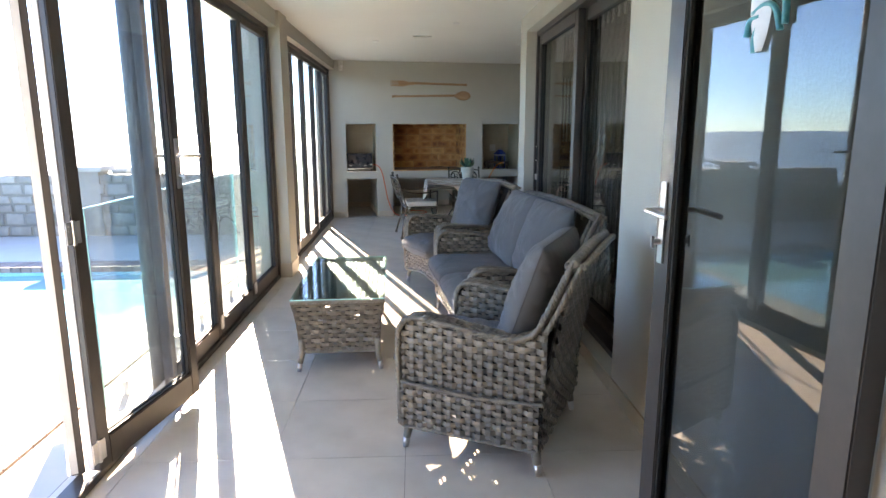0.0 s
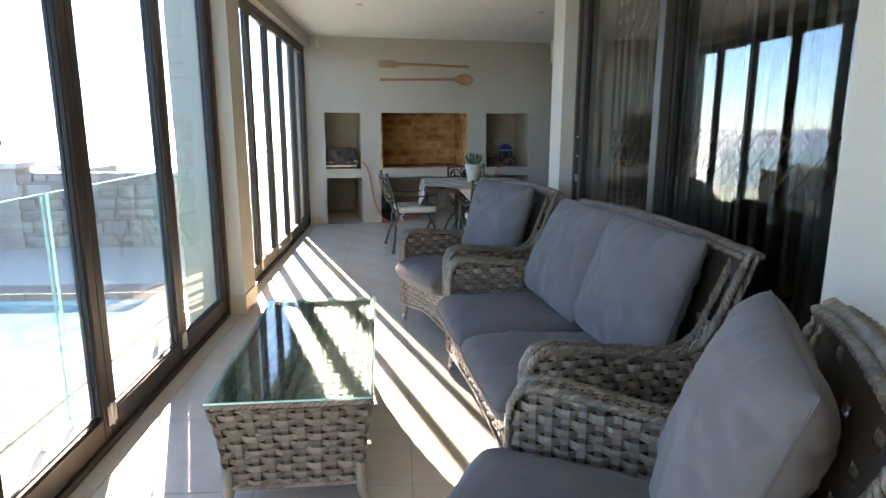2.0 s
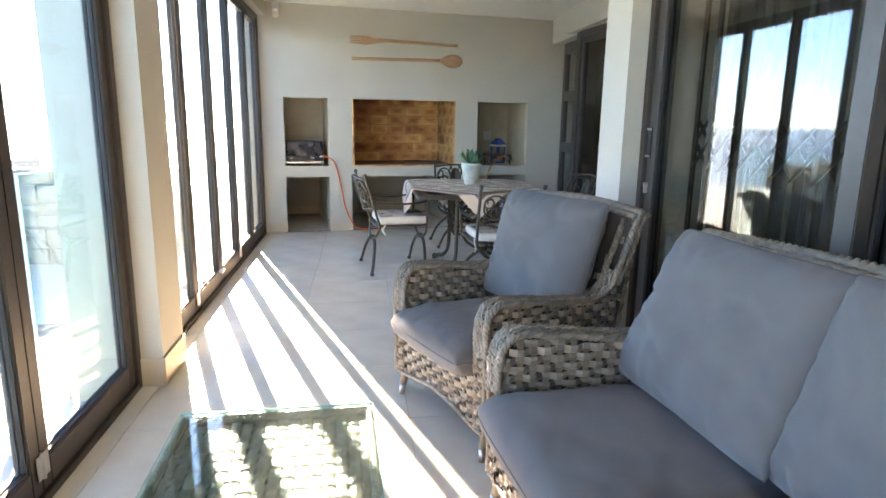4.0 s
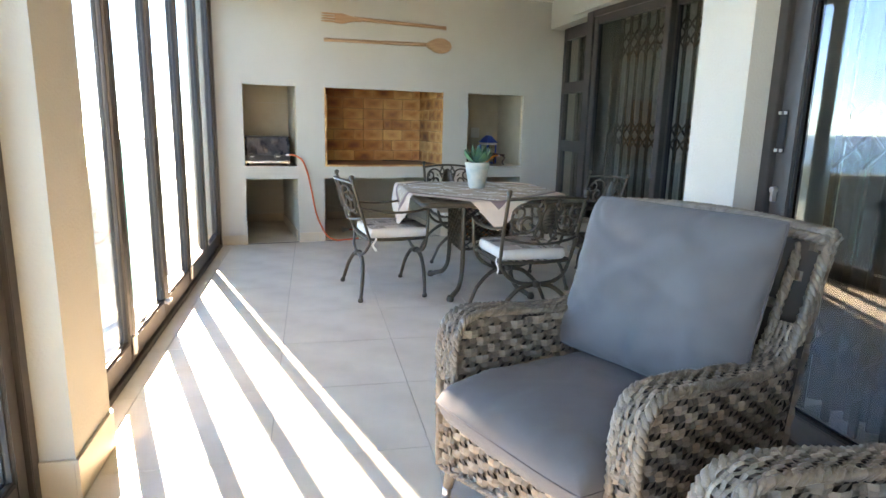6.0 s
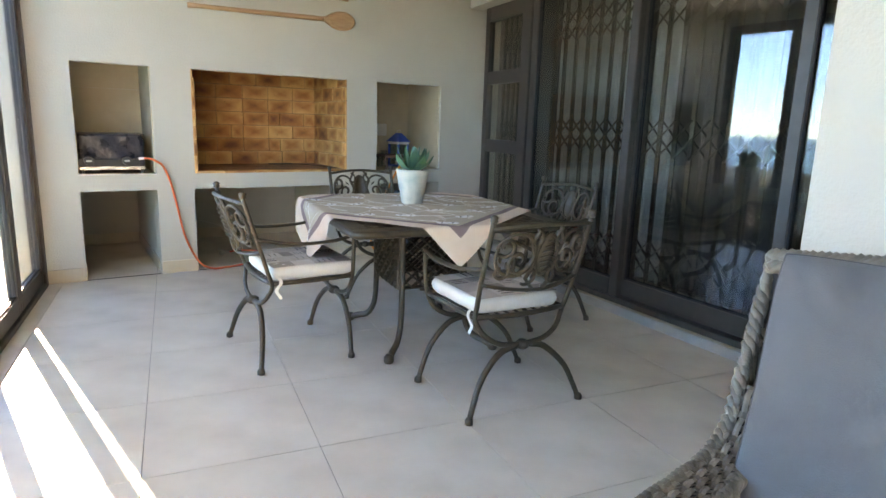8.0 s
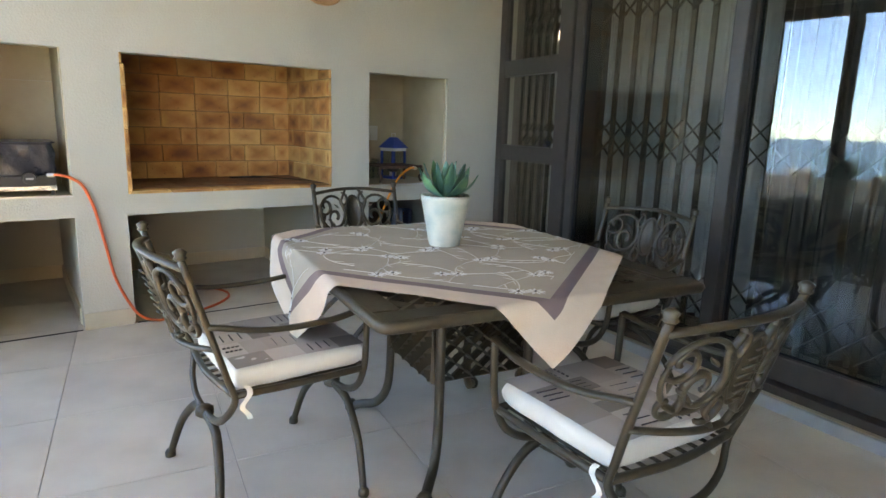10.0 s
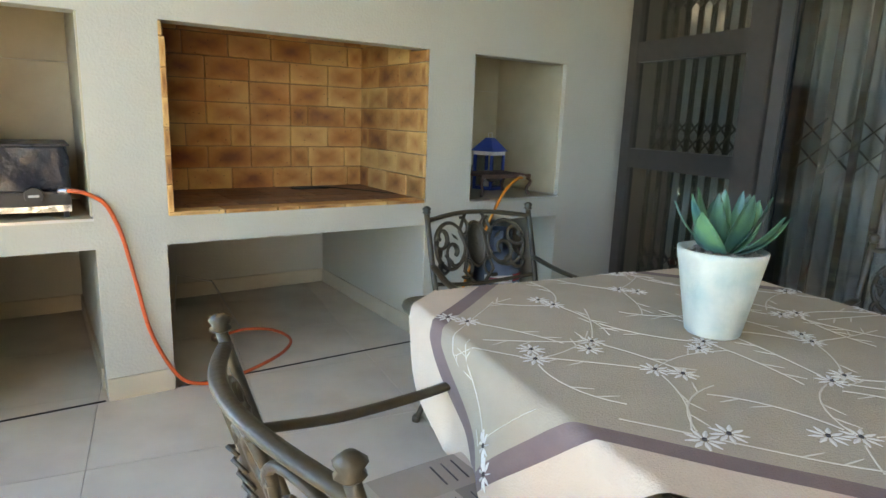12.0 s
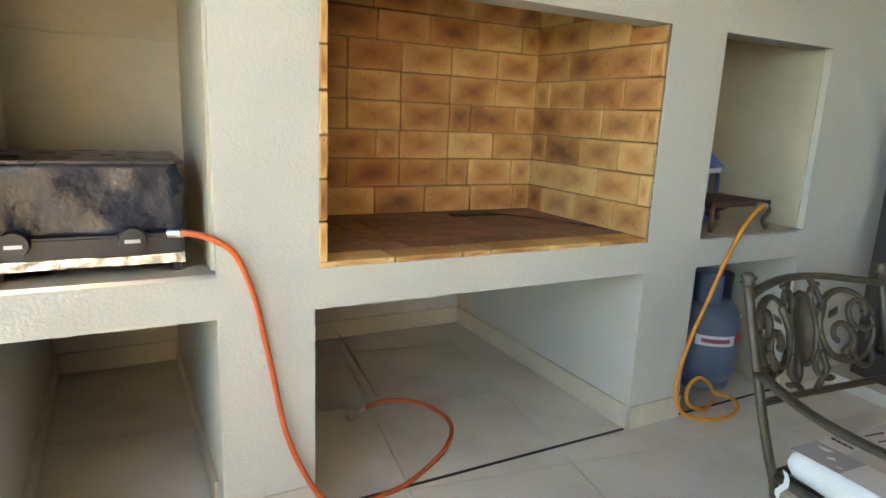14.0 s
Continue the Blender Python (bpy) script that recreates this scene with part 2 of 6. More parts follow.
add_box(deep, X[5] - 0.003, X[6] + 0.003, 11.23, 11.37, Z2 - 0.03, Z3 + 0.2)
add_box(deep, X[1] - 0.003, X[2] + 0.003, WALL_Y + 0.12, 11.23, Z3 + 0.1, Z3 + 0.2)
add_box(deep, X[5] - 0.003, X[6] + 0.003, WALL_Y + 0.12, 11.23, Z3 + 0.1, Z3 + 0.2)
add_box(deep, X[3] - 0.03, X[4] + 0.03, 11.39, 11.5, Z2 - 0.02, CEIL_Z)
add_box(deep, X[0], X[7], WALL_Y + 0.12, 12.02, 2.1, 2.2)
structure("wall_north_bays", deep, PLASTER, "beige plaster bays behind the barbecue wall", "wall", I4)

# house wall: solid parts, window opening, return, dining doors
R1, S_END, W_FAR, W_NEAR = 2.56, -3.86, -4.19, -7.20
house = boxes(
    (R1, R1 + 0.28, W_FAR, S_END, 0, CEIL_Z), (R1, R1 + 0.28, -13.2, W_NEAR, 0, CEIL_Z),
    (R1, R1 + 0.28, W_NEAR, W_FAR, HEAD - 0.02, CEIL_Z), (R1, R1 + 0.28, W_NEAR, W_FAR, 0, 0.085),
    (R1 + 0.28, 4.1, S_END - 0.2, S_END, 0, CEIL_Z),
    (3.62, 4.08, S_END, 1.2, 2.33, CEIL_Z), (3.66, 4.08, -0.50, 1.2, -0.01, 0.06))
structure("wall_east", house, PLASTER, "smooth cream plaster house wall", "wall")
# glazed side: column, beam, head
west = boxes((-0.27, 0.152, -4.27, -3.91, -0.1, CEIL_Z), (-0.16, 0.12, -13.2, 0.42, HEAD, CEIL_Z), (-0.16, 0.12, -13.2, -9.75, 0, HEAD))
structure("wall_west", west, PLASTER, "cream plaster column and beam over the folding doors", "wall")
south = boxes((0.12, 0.58, -9.6, -9.45, 0, CEIL_Z), (2.36, R1, -9.6, -9.45, 0, CEIL_Z), (0.58, 2.36, -9.6, -9.45, 2.45, CEIL_Z), (-0.1, R1, -13.3, -13.2, 0, CEIL_Z))
structure("wall_south", south, PLASTER, "cream plaster end wall with a doorway", "wall")
structure("ceiling", boxes((-0.16, 4.1, -13.3, 0.95, CEIL_Z, CEIL_Z + 0.2)), CEIL, "smooth off-white plaster ceiling", "ceiling")


# ---- floor tiles and skirting ----
TW = 0.623


def tile_mesh(name, w, l, t=0.006, gap=0.0015, m=TILE):
    bm = bmesh.new()
    vs = add_box(bm, gap, w - gap, gap, l - gap, -t, 0)
    me = bpy.data.meshes.new(name)
    bmesh.ops.recalc_face_normals(bm, faces=bm.faces)
    bm.to_mesh(me)
    bm.free()
    me.materials.append(m)
    return me


def skirt(name, *specs, m=SIDE):
    return structure(name, boxes(*specs), SKIRT, "cream glazed tile skirting", "skirting", m, bevel=0.002)


skirt("baseboard_north", (X[0], X[1], WALL_Y - 0.012, WALL_Y, 0, 0.1), (X[2] + 0.002, X[3] - 0.014, WALL_Y - 0.012, WALL_Y, 0, 0.1),
      (X[4] + 0.002, X[5], WALL_Y - 0.012, WALL_Y, 0, 0.1), (X[6], X[7] - 0.1, WALL_Y - 0.012, WALL_Y, 0, 0.1), m=I4)
skirt("baseboard_bays", (X[0], X[7], 12.008, 12.02, 0, 0.1), (X[4] - 0.009, X[4] + 0.003, WALL_Y, 12.0, 0, 0.1), (X[3] - 0.012, X[3], WALL_Y + 0.05, 12.0, 0, 0.1),
      (X[6] - 0.009, X[6] + 0.003, WALL_Y, 12.0, 0, 0.1), (X[2] - 0.009, X[2] + 0.003, WALL_Y + 0.13, 12.0, 0, 0.1), (X[1] - 0.003, X[1] + 0.009, WALL_Y + 0.13, 12.0, 0, 0.1), m=I4)
skirt("baseboard_column", (0.152, 0.164, -4.282, -3.91, 0, 0.15), (0.04, 0.152, -4.282, -4.27, 0, 0.15))
skirt("baseboard_east", (R1 - 0.012, R1, -13.2, W_NEAR, 0, 0.09), (R1 - 0.012, R1, W_NEAR, W_FAR, 0, 0.088), (R1 - 0.012, R1, W_FAR, S_END, 0, 0.09))
structure("trim_door_step", boxes((-0.093, -0.075, -3.2, 0.14, 0, 0.058)), mat("metal_edge", (0.52, 0.53, 0.53), 0.35, 0.8), "satin aluminium step edging", "trim", SIDE @ pose(3.60, -0.66, 0, 0, 0, 5.0), bevel=0.002)
structure("trim_bay_threshold", boxes((X[1] - 0.03, X[2] - 0.01, WALL_Y - 0.002, WALL_Y + 0.01, 0, 0.003), (X[3], X[4] - 0.012, WALL_Y - 0.002, WALL_Y + 0.01, 0, 0.003), (X[5], X[6] - 0.012, WALL_Y - 0.002, WALL_Y + 0.01, 0, 0.003)), RUBBER, "dark expansion strip", "trim", I4)
# lining and ledges of the upper bays
LINER = mat("bay_lining_tile", (0.45, 0.385, 0.27), 0.45, color2=(0.37, 0.315, 0.22), scale=7, detail=9, spread=0.5, coarse=1.6, coarse_color=(0.47, 0.41, 0.3))
for a, b, nm in ((X[1], X[2], "west"), (X[5], X[6], "east")):
    structure("trim_bay_lining_" + nm, boxes(
        (a, a + 0.008, WALL_Y + 0.03, 11.22, Z2 + 0.01, Z3 + 0.095), (b - 0.008, b, WALL_Y + 0.03, 11.22, Z2 + 0.01, Z3 + 0.095),
        (a + 0.009, b - 0.009, 11.218, 11.228, Z2 + 0.01, 1.43), (a + 0.009, b - 0.009, 11.218, 11.228, 1.433, Z3 + 0.095)), LINER, "beige stone-look tile lining", "tile", I4)
    structure("trim_bay_ledge_" + nm, boxes((a, b, WALL_Y + 0.005, 11.217, Z2 - 0.028, Z2 + 0.006)), LINER, "beige tile ledge", "tile", I4, bevel=0.002)
    structure("trim_bay_edge_" + nm, boxes((a, b, WALL_Y - 0.003, WALL_Y + 0.0045, Z2 - 0.004, Z2 + 0.007)), CHROME, "aluminium tile edging", "trim", I4)


# ---- windows and doors ----
def stile(bm, x, y0, y1, z0, z1, t=0.055):
    add_box(bm, x - t / 2, x + t / 2, y0, y1, z0, z1)


def leaf(parent, d, s0, s1, z0, z1, w=0.065, bottom=0.11, glass_mat=None, seal=True, name="sash"):
    """One glazed leaf in the plane x = d between s0 and s1."""
    bm = bmesh.new()
    stile(bm, d, s0, s0 + w, z0, z1)
    stile(bm, d, s1 - w, s1, z0, z1)
    stile(bm, d, s0 + w, s1 - w, z0, z0 + bottom)
    stile(bm, d, s0 + w, s1 - w, z1 - w, z1)
    sash = part(name, bm, ALU, parent, bevel=0.004)
    part("pane", boxes((d - 0.003, d + 0.003, s0 + w - 0.01, s1 - w + 0.01, z0 + bottom - 0.01, z1 - w + 0.01)), glass_mat or GLASS, sash, "clear glass pane").visible_shadow = False
    if seal:
        bm = bmesh.new()
        for e in (-1, 1):
            x = d + e * 0.012
            for a, b, c, dd in ((s0 + w, s0 + w + 0.008, z0 + bottom, z1 - w), (s1 - w - 0.008, s1 - w, z0 + bottom, z1 - w), (s0 + w, s1 - w, z0 + bottom, z0 + bottom + 0.008)):
                add_box(bm, x - 0.006, x + 0.006, a, b, c, dd)
        part("gasket", bm, RUBBER, sash, "black rubber gasket")
    return sash


def lever(parent, m, dark=False):
    """A lever handle on a long plate with a thumb turn; plate in the plane x = 0, facing +x."""
    h = new("handle")
    h.parent, h.matrix_basis = parent, m
    tagged(h, "steel lever handle on a long plate")
    k = IRON if dark else CHROME
    part("plate", boxes((0, 0.006, -0.02, 0.02, -0.13, 0.13)), k, h, bevel=0.003)
    bm = bmesh.new()
    tube(bm, smooth_line([(0.004, 0, 0.04), (0.045, 0, 0.04), (0.055, 0.012, 0.04), (0.055, 0.13, 0.035)]), 0.009, 10)
    part("lever", bm, k, h, smooth=True)
    bm = bmesh.new()
    tube(bm, [(0.004, 0, -0.06), (0.03, 0, -0.06)], 0.009, 10)
    add_box(bm, 0.028, 0.036, -0.004, 0.004, -0.078, -0.042)
    part("thumb_turn", bm, k, h)
    return h


def hinge(parent, x, y, z, name="hinge"):
    h = new(name)
    h.parent, h.matrix_basis = parent, Matrix.Translation((x, y, z))
    tagged(h, "steel butt hinge with screws")
    bm = bmesh.new()
    tube(bm, [(0, 0, -0.05), (0, 0, 0.05)], 0.008, 8)
    part("pin", bm, CHROME, h)
    part("flap", boxes((-0.002, 0.002, 0.009, 0.04, -0.045, 0.045), (-0.002, 0.002, -0.04, -0.009, -0.045, 0.045)), CHROME, h, bevel=0.001)
    bm = bmesh.new()
    for yy in (-0.026, 0.026):
        for zz in (-0.03, -0.01, 0.01, 0.03):
            tube(bm, [(0.002, yy, zz), (0.004, yy, zz)], 0.004, 6)
    part("screws", bm, WHITE_ALU, h)


def window_frame(name, d, s0, s1, z1, label, w=0.05, sill=0.035, t=0.09):
    w_ = tagged(new(name), label, "window", "", "structure")
    w_.matrix_basis = SIDE
    bm = boxes((d - t / 2, d + t / 2, s0, s0 + w, 0, z1), (d - t / 2, d + t / 2, s1 - w, s1, 0, z1), (d - t / 2, d + t / 2, s0 + w, s1 - w, z1 - w, z1), (d - t / 2, d + t / 2, s0 + w, s1 - w, 0, sill))
    part("window_frame", bm, ALU, w_, bevel=0.003)
    return w_


# folding doors of the far bay, five leaves
FZ = HEAD - 0.05
win = window_frame("window_1", 0.0, -3.91, 0.0, HEAD, "dark bronze aluminium folding doors, closed")
edges = [-3.86, -3.10, -2.34, -1.56, -0.78, -0.05]
for i, (a, b) in enumerate(zip(edges, edges[1:])):
    sash = leaf(win, 0.0, a, b, 0.035, FZ, w=0.055 if i else 0.05)
hinge(win, 0.035, -3.10, 0.12)
hinge(win, 0.035, -1.56, 0.12)
part("bolt", boxes((0.028, 0.05, -2.42, -2.36, 0.13, 0.15), (0.05, 0.062, -2.45, -2.35, 0.132, 0.148)), WHITE_ALU, win, "pale floor bolt", bevel=0.002)

# folding doors of the near bay: two closed leaves, one swung in a little, one folded back outside
win = window_frame("window_2", 0.0, -9.75, -4.27, HEAD, "dark bronze aluminium folding doors, partly open")
leaf(win, 0.0, -5.24, -4.32, 0.035, FZ)
leaf(win, 0.0, -6.19, -5.24, 0.035, FZ)
leaf(win, 0.0, -7.10, -6.19, 0.035, FZ)
hinge(win, 0.035, -6.19, 0.14)
hinge(win, 0.035, -5.24, 0.14)
ang = 9.4
LEAF = pose(0.033, -8.01, 0, 0, 0, -ang)
swung = tagged(new("swung_leaf"), "glazed leaf standing ajar")
swung.parent, swung.matrix_basis = win, LEAF
leaf(swung, 0.0, 0.0, 0.85, 0.05, FZ, w=0.075, bottom=0.13)
lever(swung, Matrix.Translation((0.028, 0.81, 1.33)))
lever(swung, pose(-0.028, 0.81, 1.33, 0, 0, 180) @ Matrix.Scale(-1, 4, (0, 1, 0)), True)
for z in (0.15, 1.1, 2.2):
    hinge(swung, 0.036, -0.006, z)
folded = tagged(new("folded_leaf"), "glazed leaf folded back outside with pale edge seals")
folded.parent, folded.matrix_basis = win, pose(-0.025, -8.035, 0, 0, 0, 30.6)
leaf(folded, 0.0, 0.0, 0.93, 0.05, FZ, w=0.075, bottom=0.13)
part("edge_seal", boxes((-0.030, 0.0, -0.005, -0.0005, 0.06, FZ)), WHITE_ALU, folded, "pale plastic edge seal")
part("edge_seal", boxes((-0.030, -0.002, -0.005, -0.0005, 0.06, FZ)), WHITE_ALU, swung, "pale plastic edge seal")

# the open entrance door that stands beside the camera's start
door = tagged(new("door_1"), "dark bronze aluminium glass door standing wide open", "door", "", "structure")
DOOR = SIDE @ pose(2.290, -9.45, 0, 0, 0, 3.75)
door.matrix_basis = DOOR
DARKGLASS = glass("solar_glass", (0.84, 0.86, 0.85), 0.0, 0.062)
leaf(door, 0.0, 0.0, 0.87, 0.03, 2.38, w=0.095, bottom=0.14, glass_mat=glass("door_glass", (0.50, 0.52, 0.52), 0.0, 0.065))
lever(door, pose(-0.028, 0.825, 1.215, 0, 0, 180))
lever(door, Matrix.Translation((0.028, 0.825, 1.215)) @ Matrix.Scale(-1, 4, (0, 1, 0)), True)
structure("trim_door_jamb", boxes((2.324, 2.36, -9.62, -9.44, 0, 2.42), (0.58, 0.625, -9.62, -9.44, 0, 2.42)), WHITE_ALU, "pale aluminium door jamb", "trim", bevel=0.003)

# sliding window onto the lounge
win = window_frame("window_3", R1 + 0.17, W_NEAR, W_FAR, HEAD - 0.02, "dark bronze aluminium sliding door, closed", sill=0.12, t=0.14)
MIDW = -5.62
a_ = leaf(win, R1 + 0.15, MIDW - 0.06, W_FAR - 0.05, 0.12, HEAD - 0.07, w=0.09, bottom=0.1, glass_mat=DARKGLASS)
b_ = leaf(win, R1 + 0.215, W_NEAR + 0.05, MIDW + 0.03, 0.12, HEAD - 0.07, w=0.09, bottom=0.1, glass_mat=DARKGLASS)
part("pull_plate", boxes((R1 + 0.114, R1 + 0.122, W_FAR - 0.095, W_FAR - 0.055, 1.18, 1.34)), RUBBER, a_, "black recessed sliding pull", bevel=0.003)
part("pull_screws", boxes(*[(R1 + 0.108, R1 + 0.114, W_FAR - y - 0.006, W_FAR - y + 0.006, z - 0.006, z + 0.006) for y in (0.062, 0.088) for z in (1.19, 1.33)]), CHROME, a_)
bm = bmesh.new()
tube(bm, [(R1 + 0.102, W_FAR - 0.078, 1.04), (R1 + 0.124, W_FAR - 0.078, 1.04)], 0.012, 10)
add_box(bm, R1 + 0.104, R1 + 0.124, W_FAR - 0.084, W_FAR - 0.072, 0.995, 1.04)
part("lock_cylinder", bm, CHROME, a_, "steel key cylinder")

# sliding doors of the dining bay, with a barred side light of three panes
DD = 3.79
SLIDE = pose(3.60, -0.66, 0, 0, 0, 5.0)
win = tagged(new("window_4"), "dark bronze aluminium sliding doors, closed", "window", "", "structure")
win.matrix_basis = SIDE @ SLIDE
part("window_frame", boxes((-0.05, 0.09, -3.24, -3.18, 0.06, 2.33), (-0.05, 0.09, -3.18, 0.0, 2.27, 2.33), (-0.05, 0.09, -3.18, 0.0, 0.06, 0.10)), ALU, win, bevel=0.003)
leaf(win, -0.01, -1.13, 0.0, 0.1, 2.27, w=0.07, bottom=0.12, glass_mat=DARKGLASS)
leaf(win, 0.045, -2.25, -1.07, 0.1, 2.27, w=0.07, bottom=0.12, glass_mat=DARKGLASS)
leaf(win, -0.01, -3.18, -2.20, 0.1, 2.27, w=0.07, bottom=0.12, glass_mat=DARKGLASS)
side = tagged(new("window_5"), "dark bronze side light with three glazed panes", "window", "", "structure")
side.matrix_basis = SIDE
part("mullion", boxes((3.55, DD + 0.06, -0.655, -0.52, 0.06, 2.33)), ALU, side, bevel=0.004)
bm = boxes((DD - 0.03, DD + 0.03, -0.52, -0.44, 0.06, 2.33), (DD - 0.03, DD + 0.03, 0.44, 0.52, 0.06, 2.33), (DD - 0.03, DD + 0.03, -0.44, 0.44, 0.06, 0.2),
           (DD - 0.03, DD + 0.03, -0.44, 0.44, 0.98, 1.1), (DD - 0.03, DD + 0.03, -0.44, 0.44, 1.62, 1.74), (DD - 0.03, DD + 0.03, -0.44, 0.44, 2.2, 2.33))
part("sash", bm, ALU, side, bevel=0.003)
for z0, z1 in ((0.2, 0.98), (1.1, 1.62), (1.74, 2.2)):
    part("pane", boxes((DD - 0.003, DD + 0.003, -0.45, 0.45, z0 - 0.01, z1 + 0.01)), DARKGLASS, side)
structure("door_step", boxes((-0.075, 0.5, -3.25, 0.14, -0.01, 0.06)), SKIRT, "beige tiled door step", "step", SIDE @ SLIDE)
# thickened band over the dining doors with a rounded end
bm = bmesh.new()
add_box(bm, 3.56, 3.62, S_END, -0.35, 2.36, CEIL_Z)
pts = [(0.35 * math.sin(a), 0.26 * (1 - math.cos(a))) for a in [i * math.pi / 16 for i in range(9)]]
ring0, ring1 = [], []
for dy, dz in pts:
    ring0.append(bm.verts.new((3.56, -0.35 + dy * 2.2, 2.36 + dz * (CEIL_Z - 2.36) / 0.26)))
    ring1.append(bm.verts.new((3.62, -0.35 + dy * 2.2, 2.36 + dz * (CEIL_Z - 2.36) / 0.26)))
c0, c1 = bm.verts.new((3.56, -0.35, CEIL_Z)), bm.verts.new((3.62, -0.35, CEIL_Z))
for i in range(len(pts) - 1):
    bm.faces.new((ring0[i], ring0[i + 1], ring1[i + 1], ring1[i]))
    bm.faces.new((c0, ring0[i + 1], ring0[i]))
    bm.faces.new((c1, ring1[i], ring1[i + 1]))
structure("wall_east_band", bm, PLASTER, "cream plaster band over the sliding doors", "wall")

# ---- rooms behind the glass: added boxes coloured dim, with curtains and folding security gates ----
ROOM = mat("dim_backdrop_wall", (0.20, 0.18, 0.155), 0.9)
CURTAIN = mat("voile_curtain", (0.36, 0.36, 0.345), 0.95, color2=(0.29, 0.29, 0.28), scale=12, sheen=0.2)
DARKCURTAIN = mat("dark_curtain", (0.085, 0.07, 0.06), 0.95, color2=(0.06, 0.05, 0.042), scale=20, sheen=0.1)
structure("wall_lounge_box", boxes((5.6, 5.7, -9.8, S_END, -0.1, CEIL_Z), (R1 + 0.28, 5.6, -9.9, -9.8, -0.1, CEIL_Z), (4.1, 5.6, S_END - 0.2, S_END - 0.1, -0.1, CEIL_Z), (R1 + 0.28, 5.6, -9.8, S_END - 0.2, CEIL_Z, CEIL_Z + 0.1), (R1 + 0.28, 5.6, -9.8, S_END - 0.2, -0.1, 0.0)), ROOM, "added box walls behind the lounge glass, coloured dim", "wall")
structure("wall_dining_box", boxes((5.6, 5.7, S_END - 0.1, 1.7, -0.1, CEIL_Z), (4.1, 5.6, 1.2, 1.3, -0.1, CEIL_Z), (4.08, 5.6, S_END - 0.1, 1.3, CEIL_Z, CEIL_Z + 0.1), (4.08, 5.6, S_END - 0.1, 1.3, -0.1, 0.0)), ROOM, "added box walls behind the dining glass, coloured dim", "wall")


def curtain(name, d, s0, s1, z0, z1, material, label, fold=0.11, depth=0.05, seed=0):
    rnd = random.Random(seed)
    bm = bmesh.new()
    n = int((s1 - s0) / fold * 8)
    amp = [depth * (0.6 + 0.6 * rnd.random()) for _ in range(n + 1)]
    cols = []
    for i in range(n + 1):
        s = s0 + (s1 - s0) * i / n
        ph = 2 * math.pi * (s - s0) / fold + 0.8 * math.sin(3.1 * s)
        cols.append([bm.verts.new((d + amp[i // 8 * 8 if i // 8 * 8 < n else n] * math.sin(ph) * (0.7 + 0.3 * k), s, z0 + (z1 - z0) * (1 - k))) for k in (0, 0.33, 0.66, 1)])
    for a, b in zip(cols, cols[1:]):
        for k in range(3):
            bm.faces.new((a[k], b[k], b[k + 1], a[k + 1]))
    c = to_object(name, bm, material, smooth=True)
    c.matrix_basis = SIDE
    return tagged(c, label, "curtain")


curtain("curtain", 4.30, -1.60, 0.55, 0.08, 2.36, CURTAIN, "pale voile curtain hanging behind the dining doors")
# dimness of the curtain's near end put into a dark colour
curtain("curtain", 4.34, S_END + 0.02, -1.55, 0.08, 2.36, DARKCURTAIN, "curtain behind the dining doors, coloured dark for its dim end", seed=3)
curtain("curtain", R1 + 0.62, W_NEAR - 0.1, -6.15, 0.06, 2.42, DARKCURTAIN, "dark heavy curtain gathered behind the lounge window", seed=1)
curtain("curtain", R1 + 0.62, -5.5, W_FAR + 0.1, 0.06, 2.42, DARKCURTAIN, "dark heavy curtain behind the lounge window", seed=2)


def security_gate(d, s0, s1, z0, z1, pitch, label, frame_=SIDE):
    """A folding trellis gate: upright bars joined by three bands of crossed flats."""
    g = thing("security_gate", frame_ @ Matrix.Translation((d, 0, 0)), label, "security gate")
    n = round((s1 - s0) / pitch)
    for i in range(n + 1):
        s = s0 + (s1 - s0) * i / n
        part("upright", boxes((-0.007, 0.007, s - 0.016, s + 0.016, z0, z1)), IRON, g)
    h = (z1 - z0)
    for zc in (z0 + h * 0.12, z0 + h * 0.5, z0 + h * 0.88):
        bm = bmesh.new()
        for i in range(n):
            a, b = s0 + (s1 - s0) * i / n, s0 + (s1 - s0) * (i + 1) / n
            for k in (-1, 0):
                u, v = zc + k * pitch * 0.95, zc + (k + 1) * pitch * 0.95
                for (p, q), off in (((u, v), 0.010), ((v, u), -0.010)):
                    tube(bm, [(off, a, p), (off, b, q)], 0.0125, 4, flat=0.3)
        part("lattice", bm, IRON, g)
    return g


security_gate(0.17, -3.12, -0.04, 0.10, 2.26, 0.128, "bronze folding trellis security gate behind the dining doors", SIDE @ SLIDE)
security_gate(3.93, -0.44, 0.42, 0.10, 2.26, 0.10, "bronze folding trellis security gate behind the side light")
security_gate(R1 + 0.36, W_NEAR + 0.08, W_FAR - 0.1, 0.13, 2.38, 0.13, "bronze folding trellis security gate behind the lounge window")

# ---- outside: terrace, pool, balustrade, parapet, sea ----
DECK = mat("terrace_paving", (0.56, 0.53, 0.47), 0.7, color2=(0.49, 0.46, 0.41), scale=4, detail=8, bump=0.1, coarse=0.9, coarse_color=(0.58, 0.55, 0.5))
POOLTILE = mat("pool_plaster", (0.30, 0.66, 0.70), 0.5, color2=(0.24, 0.58, 0.63), scale=3)
COPING = mat("clay_coping_brick", (0.36, 0.27, 0.22), 0.8, color2=(0.27, 0.2, 0.165), scale=20, bump=0.3, island=0.18)
STONE = mat("cladding_stone", (0.36, 0.32, 0.26), 0.9, color2=(0.26, 0.235, 0.2), scale=9, detail=8, bump=0.6, bump_scale=30, obj=0.2)
